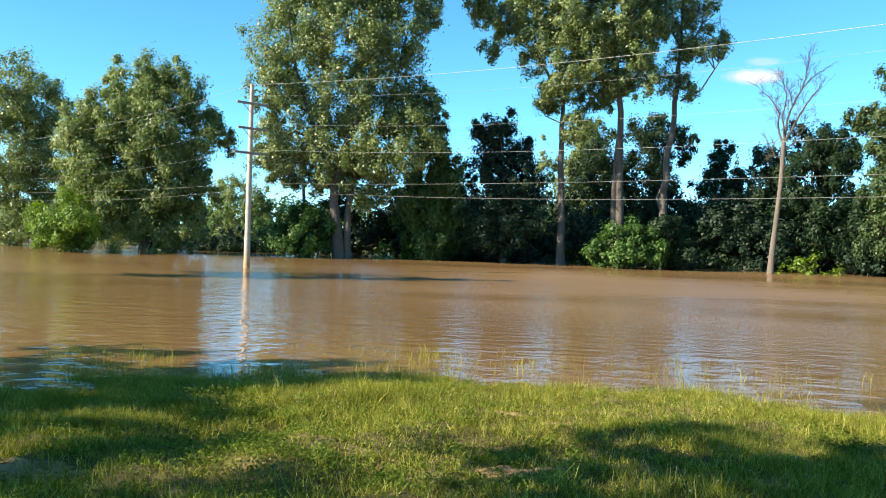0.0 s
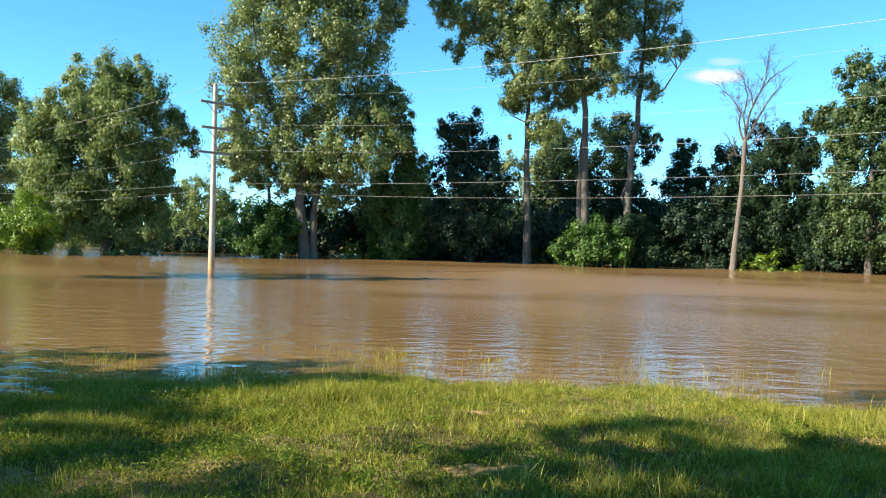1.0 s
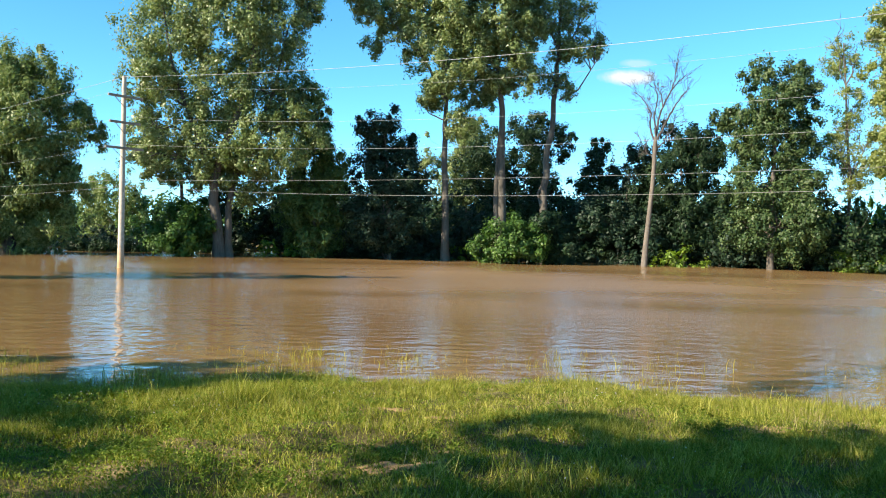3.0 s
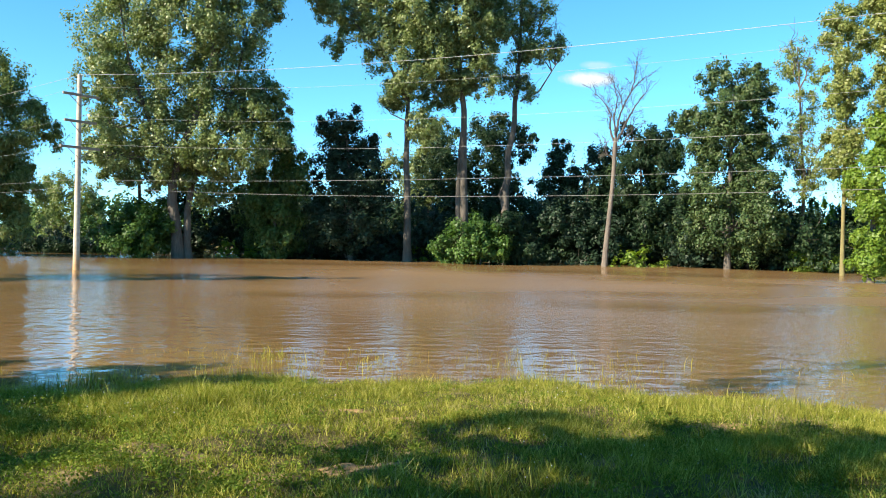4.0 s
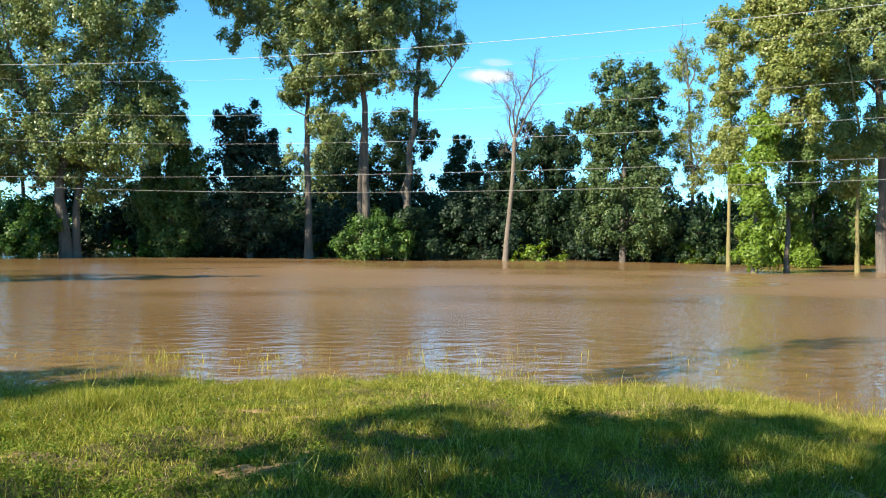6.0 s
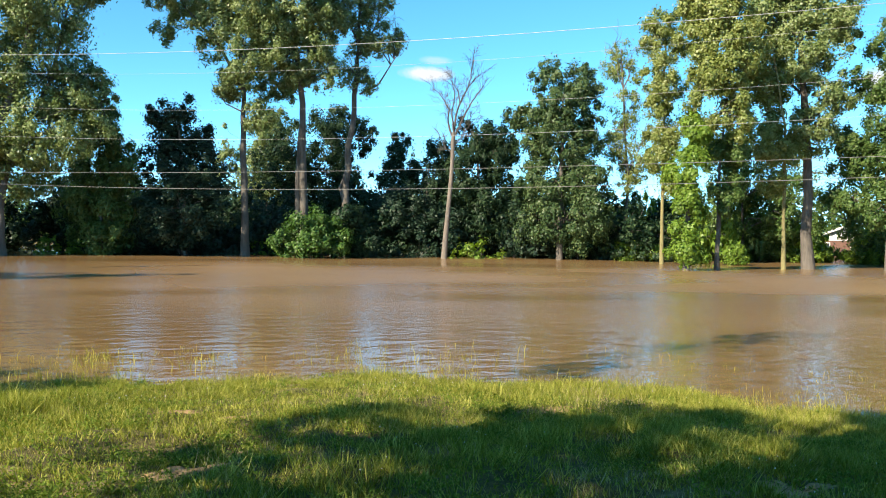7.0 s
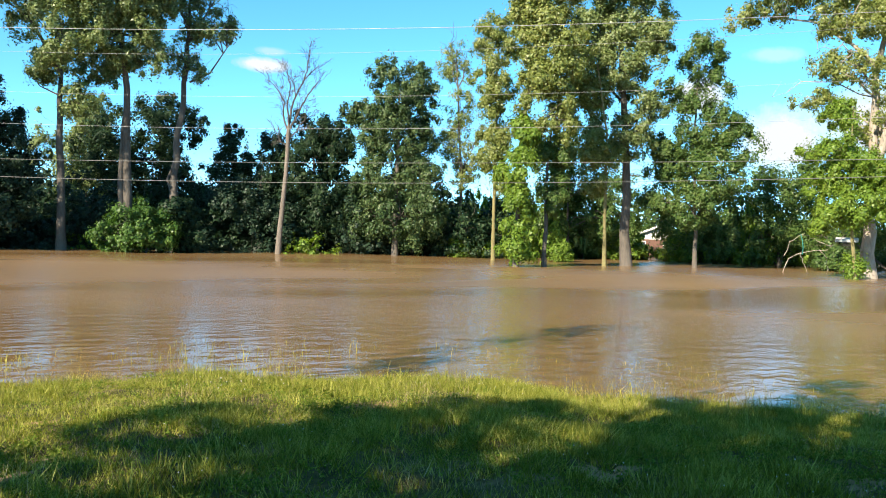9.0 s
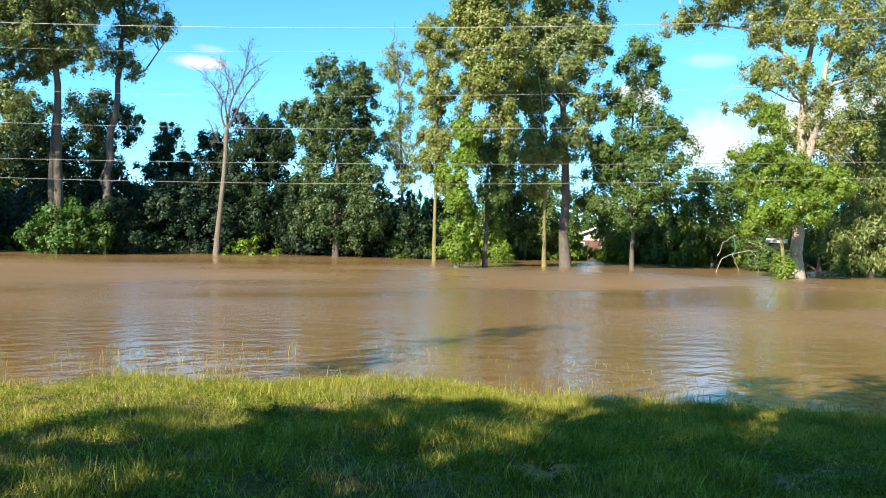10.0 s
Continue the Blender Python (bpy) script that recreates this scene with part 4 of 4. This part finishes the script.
def utility_pole(x, y, turn):
    root = tagged(new("utility_pole"), "weathered wooden utility pole with three crossarms standing in floodwater", "utility pole")
    root.matrix_world = pose(x, y, 0, 0, 0, turn)
    zs = np.linspace(-0.6, 9.42, 9)
    pts = np.c_[np.zeros(9), np.zeros(9), zs]
    part("pole", mesh_from("pole", *tubes([(pts, np.linspace(0.165, 0.105, 9)), (np.array([(0, 0, 9.42), (0, 0, 9.45)]), (0.105, 0.02))], 14), WOOD, True), root)
    for h, half in ((8.42, 0.95), (7.15, 0.85), (5.90, 1.05)):
        arm = box("crossarm", (2 * half, 0.10, 0.12), ARMWOOD, root, pose(0, 0.15, h))
        for s in (-1, 1):
            pts = np.array([(s * (half - 0.08), 0.15, h + 0.06 + q) for q in (0, 0.06, 0.10, 0.16, 0.20, 0.26)])
            me = mesh_from("insulator", *tubes([(pts, (0.012, 0.05, 0.035, 0.055, 0.035, 0.02))], 8), PORCELAIN, True)
            ob = part("insulator", me, arm)
            ob.matrix_parent_inverse = arm.matrix_local.inverted()
            brace = np.array([(s * half * 0.62, 0.15, h - 0.06), (0, 0.13, h - 0.55)])
            part("brace", mesh_from("brace", *tubes([(brace, (0.018, 0.018))], 5), ARMWOOD), root)


utility_pole(*POLE, -LINE)


def power_line(z0, slope, curve, across, r, mat, label):
    """A hanging wire that runs over the pole to both sides."""
    d = np.array((math.sin(radians(LINE)), math.cos(radians(LINE))))
    side = np.array((d[1], -d[0]))
    s = np.concatenate([np.linspace(-62, 0, 26), np.linspace(0, 62, 26)[1:]])
    p = POLE + np.outer(s, d) + side * across
    pts = np.c_[p, z0 + slope * np.abs(s) + curve * s * s]
    tagged(new("power_line", mesh_from("power_line", *tubes([(pts, np.full(len(pts), r))], 6), mat, True)), label, "power line", "lines on the pole")


thin, thick = "thin pale power wire sagging from the pole", "dark sagging cable low on the pole"
power_line(9.42, -0.0833, 0.00133, 0.0, 0.0075, WIRE, thin)
power_line(8.88, -0.1084, 0.00199, 0.0, 0.003, WIRE, thin)
power_line(7.46, -0.0973, 0.00174, 0.0, 0.0035, WIRE, thin)
power_line(6.12, -0.0736, 0.00137, 0.0, 0.0042, WIRE, thin)
power_line(4.37, -0.0278, 0.00066, 0.0, 0.006, CABLE, thick)
power_line(4.05, -0.0500, 0.00109, 0.0, 0.0065, CABLE, thick)


# ---------------------------------------------------------------- grass on the near bank
def blades(name, label, n, mat, lo, hi, width, seed, u_lo, u_hi, keep, az=(-34, 70), span=(3.4, 17.5), lean=0.45, category="grass", tuft=22, lowest=-9.0, wide=0.06, fine=False):
    rng = np.random.default_rng(seed)
    k = n * 4 // tuft
    a = np.radians(rng.uniform(*az, k))
    r = np.sqrt(rng.uniform(span[0] ** 2, span[1] ** 2, k) * 0.35 + rng.uniform(*span, k) ** 2 * 0.65)
    own = np.repeat(0.4 + 1.2 * rng.random(k) ** 1.6, tuft)
    x, y = np.repeat(r * np.sin(a), tuft) + rng.normal(0, wide, k * tuft), np.repeat(r * np.cos(a), tuft) + rng.normal(0, wide, k * tuft)
    u, z = near_u(x, y), ground_z(x, y)
    ok = (u > u_lo) & (u < u_hi) & (rng.random(k * tuft) < keep(x, y, u))
    z = np.maximum(z, lowest)
    x, y, z, own = x[ok][:n], y[ok][:n], z[ok][:n], own[ok][:n]
    n = len(x)
    h = rng.uniform(lo, hi, n) * (0.25 + 0.75 * patch(x, y, 1.3, 5) + 0.65 * patch(x, y, 3.4, 8)) * own
    th = rng.uniform(0, 2 * math.pi, n)
    side = np.c_[np.cos(th), np.sin(th), np.zeros(n)]
    tilt = rng.normal(0, lean, (n, 2))
    base = np.c_[x, y, z - 0.01]
    tip = base + np.c_[tilt, np.full(n, 0.92)] * h[:, None]
    w = (width * rng.uniform(0.6, 1.3, n))[:, None]
    if fine:
        v = np.empty((n, 3, 3))
        v[:, 0], v[:, 1], v[:, 2] = base - side * w, base + side * w, tip
        f = np.arange(n * 3).reshape(-1, 3)
    else:
        mid = base + np.c_[tilt * 0.35, np.ones(n)] * (h * 0.55)[:, None]
        v = np.empty((n, 5, 3))
        v[:, 0], v[:, 1], v[:, 2], v[:, 3], v[:, 4] = base - side * w, base + side * w, mid + side * w * 0.8, tip, mid - side * w * 0.8
        f = (np.array([(0, 1, 2), (0, 2, 4), (4, 2, 3)])[None] + (np.arange(n) * 5)[:, None, None]).reshape(-1, 3)
    tagged(new(name, mesh_from(name, v.reshape(-1, 3), f, mat)), label, category, kind="stuff")


BARE = ((4.3, 7.9, 0.75, 0.3), (0.47, 5.98, 0.45, 0.22), (-2.8, 5.5, 0.8, 0.3), (0.6, 8.6, 0.45, 0.18), (1.1, 8.2, 0.4, 0.15), (-1.3, 7.0, 0.4, 0.15),
        (5.3, 6.7, 0.6, 0.2), (4.5, 4.5, 0.5, 0.25), (6.2, 3.5, 0.5, 0.2), (1.6, 7.1, 0.3, 0.15))


def cover(x, y, u):
    k = np.clip(0.35 + 1.0 * patch(x, y, 1.3, 2), 0, 1) * np.clip(0.12 + 1.5 * patch(x, y, 6.0, 4), 0.08, 1)
    for bx, by, rx, ry in BARE:
        k = k * np.clip(((x - bx) / rx) ** 2 + ((y - by) / ry) ** 2 - 0.3 + 0.8 * (patch(x, y, 9, 6) - 0.5), 0.09, 1)
    return k * np.where(u > 12.1, np.clip(0.55 - (u - 12.1) * 0.35, 0.0, 1), 1)


blades("grass", "thick uneven green grass on the sunlit bank", 480000, GRASS, 0.035, 0.12, 0.0045, 21, 3.2, 12.6, cover, fine=True)
blades("grass", "short grass behind the shore on the bank", 38000, GRASS, 0.04, 0.11, 0.007, 27, 0.0, 12.4, lambda x, y, u: np.ones_like(x), az=(-180, 180), span=(0.3, 9.0), fine=True)
blades("tall_grass", "taller seeding grass stalks along the water edge", 19000, GRASS, 0.10, 0.22, 0.0034, 22, 9.0, 13.2, lambda x, y, u: patch(x, y, 1.6, 4) ** 2 * np.clip((u - 8) / 5, 0.05, 1), lean=0.25, tuft=10, wide=0.10)
blades("dry_grass", "dry straw-coloured grass stalks among green grass", 52000, STRAW, 0.03, 0.12, 0.0030, 23, 3.2, 12.6, lambda x, y, u: patch(x, y, 2.6, 9) ** 2, tuft=12, wide=0.09, fine=True)

blades("drowned_grass", "sparse grass stalks poking out of shallow floodwater", 40000, GRASS, 0.07, 0.20, 0.0036, 24, 12.1, 16.0,
       lambda x, y, u: np.clip(patch(x, y, 1.2, 6) * 1.9 - 0.5, 0, 1) * np.clip(1.1 - (u - 12) / 5, 0, 1) * np.where(x < 1.5, 1.0, 0.2), lean=0.3, tuft=10, lowest=-0.06, wide=0.16)

blades("grass_tufts", "lush taller tufts of grass on the bank", 26000, GRASS, 0.07, 0.145, 0.0042, 25, 3.2, 12.4, lambda x, y, u: patch(x, y, 2.6, 17) ** 3 * np.maximum(cover(x, y, u), 0.25), lean=0.5, tuft=60, wide=0.06)


def clover(n, seed):
    rng = np.random.default_rng(seed)
    a, r = np.radians(rng.uniform(-34, 70, n * 3)), rng.uniform(3.4, 12.4, n * 3)
    x, y = r * np.sin(a), r * np.cos(a)
    ok = (near_u(x, y) < 12.2) & (rng.random(n * 3) < patch(x, y, 1.5, 13) ** 2)
    x, y = x[ok][:n], y[ok][:n]
    c = np.c_[x, y, ground_z(x, y) + rng.uniform(0.02, 0.09, len(x))]
    up = np.tile((0.0, 0.0, 1.6), (len(c), 1))
    v, f = leaves(rng, c, np.full(len(c), 0.02), up, len(c), 0.017, 1.0, 0)
    tagged(new("clover", mesh_from("clover", v, f, CLOVER)), "low clover and weed leaves in patches on the bank", "weeds", kind="stuff")


clover(70000, 31)


def weeds(n, seed):
    """Broad-leaved weeds: loose heads of larger leaves on short stems, in colonies."""
    rng = np.random.default_rng(seed)
    a, r = np.radians(rng.uniform(-34, 70, n * 5)), rng.uniform(3.4, 12.4, n * 5)
    x, y = r * np.sin(a), r * np.cos(a)
    ok = (near_u(x, y) < 12.2) & (rng.random(n * 5) < patch(x, y, 2.4, 21) ** 3)
    x, y = x[ok][:n], y[ok][:n]
    n = len(x)
    each = 26
    h = rng.uniform(0.03, 0.13, n)
    g = ground_z(x, y)
    t = rng.random((n, each))
    c = np.stack((x[:, None] + rng.normal(0, 0.035, (n, each)), y[:, None] + rng.normal(0, 0.035, (n, each)), g[:, None] + t * h[:, None]), axis=2).reshape(-1, 3)
    v, f = leaves(rng, c, np.full(len(c), 0.012), np.tile((0.0, 0.0, 0.9), (len(c), 1)), len(c), 0.021, 1.3, 0)
    tagged(new("weeds", mesh_from("weeds", v, f, CLOVER)), "leafy broad-leaved weeds standing among grass", "weeds", kind="stuff")


weeds(3000, 33)


# ---------------------------------------------------------------- worn soil and clover flowers on the bank
EARTH = plain("dry_tan_soil", (0.29, 0.19, 0.10), 0.95, 0, 30, 0.05)


def soil_patch(x, y, rx, ry, seed):
    rng = np.random.default_rng(seed)
    verts, rings, segs = [(x, y, float(ground_z(x, y)) + 0.004)], 5, 40
    for i in range(1, rings + 1):
        for k in range(segs):
            a = 2 * math.pi * k / segs
            q = i / rings * (1 + 0.22 * math.sin(3 * a + seed) + 0.16 * math.sin(7 * a + 2 * seed) + 0.14 * math.sin(13 * a + 3 * seed))
            px, py = x + rx * q * math.cos(a), y + ry * q * math.sin(a)
            verts.append((px, py, float(ground_z(np.array(px), np.array(py))) + (0.004 if i < rings else -0.015) + rng.normal(0, 0.003)))
    verts, quads = np.array(verts), []
    for i in range(rings - 1):
        for k in range(segs):
            o = 1 + i * segs
            quads.append((o + k, o + (k + 1) % segs, o + segs + (k + 1) % segs, o + segs + k))
    tris = [(0, 1 + k, 1 + (k + 1) % segs) for k in range(segs)]
    me = bpy.data.meshes.new("soil_patch")
    me.from_pydata(verts.tolist(), [], tris + quads)
    me.materials.append(EARTH)
    me.update()
    tagged(new("soil_patch", me), "worn patch of bare tan soil in grass", "soil", "bare patches", "structure")


for i, (bx, by, rx, ry) in enumerate(BARE):
    soil_patch(bx, by, rx * 0.7, ry * 0.7, i + 1)


def clover_flowers(n):
    rng = np.random.default_rng(77)
    spots = np.array([(4.6, 4.3), (5.4, 3.6), (2.2, 6.3), (-1.5, 8.2), (0.3, 9.6), (3.5, 9.6), (-2.6, 9.2), (6.5, 8.6)])
    c = spots[rng.integers(0, len(spots), n)] + rng.normal(0, 0.45, (n, 2))
    z = ground_z(c[:, 0], c[:, 1]) + rng.uniform(0.06, 0.13, n)
    r = rng.uniform(0.004, 0.008, n)
    o = np.array([(1, 0, 0), (-1, 0, 0), (0, 1, 0), (0, -1, 0), (0, 0, 1), (0, 0, -1)], float)
    f = np.array([(0, 2, 4), (2, 1, 4), (1, 3, 4), (3, 0, 4), (2, 0, 5), (1, 2, 5), (3, 1, 5), (0, 3, 5)])
    v = np.c_[c, z][:, None, :] + o[None] * r[:, None, None]
    ff = f[None] + (np.arange(n) * 6)[:, None, None]
    tagged(new("clover_flowers", mesh_from("clover_flowers", v.reshape(-1, 3), ff.reshape(-1, 3), plain("white_clover", (0.5, 0.48, 0.43), 0.8))),
           "tiny white clover flower heads dotted through grass", "flowers", kind="stuff")


clover_flowers(170)

# ---------------------------------------------------------------- house and flotsam behind the trees
SIDING, BRICKRED, ROOF = plain("white_siding", (0.55, 0.54, 0.52), 0.6, 0, 3), plain("red_brown_wall", (0.12, 0.062, 0.045), 0.85, 0, 8), plain("grey_shingle", (0.13, 0.12, 0.115), 0.9, 0, 6)
PANE, TARP, TEAL = plain("dark_pane", (0.03, 0.035, 0.04), 0.15), plain("blue_plastic", (0.02, 0.08, 0.34), 0.4), plain("teal_strap", (0.02, 0.16, 0.13), 0.5)


def house(x, y, turn):
    root = tagged(new("house"), "small low house with white gable half hidden by trees", "house")
    root.matrix_world = pose(x, y, 0.3, 0, 0, turn)
    box("wall", (7.0, 5.0, 1.9), BRICKRED, root, pose(0, 0, 0.75), "red-brown lower wall")
    me = mesh_from("gable", [(-3.5, -2.5, 1.7), (3.5, -2.5, 1.7), (0, -2.5, 3.1), (-3.5, 2.5, 1.7), (3.5, 2.5, 1.7), (0, 2.5, 3.1)],
                   [(0, 1, 2), (3, 5, 4)], SIDING)
    part("gable", me, root, "white boarded gable")
    for s in (-1, 1):
        slope = box("roof", (4.1, 5.8, 0.12), ROOF, root, pose(s * 1.85, 0, 2.45, 0, s * 21.8, 0), "grey shingle roof slope")
        box("fascia", (4.1, 0.06, 0.22), SIDING, root, pose(s * 1.85, -2.95, 2.42, 0, s * 21.8, 0), "white fascia board")
    for wx in (-1.8, 1.2):
        w = box("window", (1.1, 0.08, 0.9), SIDING, root, pose(wx, -2.52, 1.05), "white-framed window")
        box("pane", (0.9, 0.04, 0.72), PANE, w, pose(0, -0.04, 0), "", 0.004)


house(72.9, 69.6, -46.3)


def barrel(x, y, z, turn):
    root = tagged(new("barrel"), "blue plastic barrel floating at the wood edge", "barrel", "blue barrels")
    root.matrix_world = pose(x, y, z, 90, 0, turn)
    zs = np.array((-0.46, -0.45, -0.2, -0.17, 0.17, 0.2, 0.45, 0.46))
    part("body", mesh_from("body", *tubes([(np.c_[np.zeros(8), np.zeros(8), zs], (0.02, 0.27, 0.30, 0.315, 0.315, 0.30, 0.27, 0.02))], 14), TARP, True), root)
    part("cap", mesh_from("cap", *tubes([(np.array([(0.1, 0.1, 0.44), (0.1, 0.1, 0.49), (0.1, 0.1, 0.495)]), (0.05, 0.05, 0.005))], 8), PANE), root)


for bx, by, bz, bt in ((67.7, 63.9, 0.35, 30), (68.3, 63.1, 0.4, 75), (69.2, 62.6, 0.3, 10)):
    barrel(bx, by, bz, bt)


def fallen_branch():
    rng = np.random.default_rng(5)
    root = tagged(new("fallen_branch"), "bleached fallen branch lodged above the floodwater", "branch")
    root.matrix_world = pose(53.2, 36.0, 0, 0, 0, -55.5)
    for pts, r in (([(-2.0, 0, -0.3), (-1.6, 0.1, 1.0), (-0.4, 0, 1.6), (0.9, 0.1, 1.7), (1.9, 0, 2.7)], 0.06), ([(-1.9, 0.2, 1.2), (-1.5, 0, 2.2), (-0.6, 0.2, 2.8)], 0.05),
                   ([(-0.8, 0, 1.5), (-0.6, 0.1, 0.8), (-0.3, 0, -0.2)], 0.04), ([(0.4, 0, 1.7), (0.9, 0.2, 1.1), (1.0, 0.1, -0.2)], 0.04), ([(1.2, 0, 2.0), (0.3, 0.1, 2.3), (-0.1, 0.3, 2.7)], 0.03)):
        pts = np.array(pts, float)
        u = np.linspace(0, 1, 9)
        q = np.c_[[np.interp(u, np.linspace(0, 1, len(pts)), pts[:, k]) for k in range(3)]].T
        q[1:-1] += rng.normal(0, 0.05, (7, 3))
        part("limb", mesh_from("limb", *tubes([(q, np.linspace(r * 0.6, 0.012, 9))], 6), PBARK, True), root)
    strap = np.array([(-0.85, -0.05, 2.75), (-0.72, -0.1, 2.3), (-0.66, -0.1, 1.8), (-0.7, -0.1, 1.3)])
    part("strap", mesh_from("strap", *tubes([(strap, (0.03, 0.035, 0.035, 0.025))], 5), TEAL, True), root, "teal strap hung on the branch")


fallen_branch()


def shed(x, y, turn):
    root = tagged(new("shed"), "small white-roofed shed half sunk behind trees", "shed")
    root.matrix_world = pose(x, y, 0, 0, 0, turn)
    # Added wall, near black to sink into the shade among the trees.
    box("wall", (1.2, 1.2, 2.5), plain("near_black_wall", (0.012, 0.014, 0.010), 0.95), root, pose(0, 0, 1.1), "added wall, near black like the shaded gap around it")
    box("roof", (1.7, 1.6, 0.22), SIDING, root, pose(0, 0, 2.5, 6, 0, 0), "white metal roof")


shed(64.4, 40.6, -57.5)
tree("shrub", "leafy green shrub hiding the shed wall", 60.9, 38.6, -57.6, [([(0, 0), (0, 1)], 0.06)],
     [(0, 0.9, 1.5, 0.9), (1.1, 1.2, 1.0, 0.8), (-1.3, 0.8, 1.0, 0.8)], MID, 0.24, 6000)

# ---------------------------------------------------------------- clouds, far off
def cloud_material(name, most):
    m, n, l, b = material(name)
    v = coords(n, l, (1, 1, 1), "Generated")
    g = n.new("ShaderNodeTexGradient")
    g.gradient_type = "SPHERICAL"
    mp = n.new("ShaderNodeMapping")
    mp.inputs["Location"].default_value, mp.inputs["Scale"].default_value = (-1.05, -1.05, 0), (2.1, 2.1, 0)
    l.new(v, mp.inputs["Vector"])
    l.new(mp.outputs[0], g.inputs["Vector"])
    t = noise_tex(n, l, coords(n, l, (1, 1, 1)), 0.03, 6, 0.65)
    k = n.new("ShaderNodeMath")
    k.operation = "MULTIPLY_ADD"
    l.new(t.outputs["Fac"], k.inputs[0])
    k.inputs[1].default_value = 0.7
    l.new(g.outputs["Fac"], k.inputs[2])
    r = ramp(n, [(0.46, (0, 0, 0)), (0.95, (most, most, most))])
    l.new(k.outputs[0], r.inputs["Fac"])
    e, tr, mx = n.new("ShaderNodeEmission"), n.new("ShaderNodeBsdfTransparent"), n.new("ShaderNodeMixShader")
    e.inputs["Color"].default_value, e.inputs["Strength"].default_value = (0.93, 0.97, 1.0, 1), 0.36
    l.new(r.outputs["Color"], mx.inputs[0])
    l.new(tr.outputs[0], mx.inputs[1])
    l.new(e.outputs[0], mx.inputs[2])
    l.new(mx.outputs[0], n["Material Output"].inputs["Surface"])
    return m


CLOUD, WISP = cloud_material("cloud", 1.0), cloud_material("thin_cloud", 0.4)


def cloud(az, el, wide, high, label, mat):
    d = 2200
    me = mesh_from("cloud", [(-wide, -high, 0), (wide, -high, 0), (wide, high, 0), (-wide, high, 0)], [(0, 1, 2, 3)], mat)
    ob = tagged(new("cloud", me), label, "cloud", "clouds")
    c = Vector((d * math.sin(radians(az)), d * math.cos(radians(az)), d * math.tan(radians(el))))
    ob.matrix_world = look(c, (0, 0, 0)) @ pose(0, 0, 0, 0, 180, 0)
    ob.visible_shadow = False


small, bank = "small white cloud in a clear blue sky", "soft white cloud bank low behind trees"
cloud(19.4, 10.7, 92, 26, small, CLOUD)
cloud(19.9, 11.6, 56, 15, "thin white wisp of cloud in blue sky", WISP)
cloud(53.2, 11.8, 90, 26, "thin white wisp of cloud in blue sky", WISP)
for az, el, w, h in ((53.8, 6.4, 150, 120), (48.6, 9.4, 90, 70), (59.5, 7.5, 200, 130), (64.0, 8.0, 180, 150)):
    cloud(az, el, w, h, bank, CLOUD)
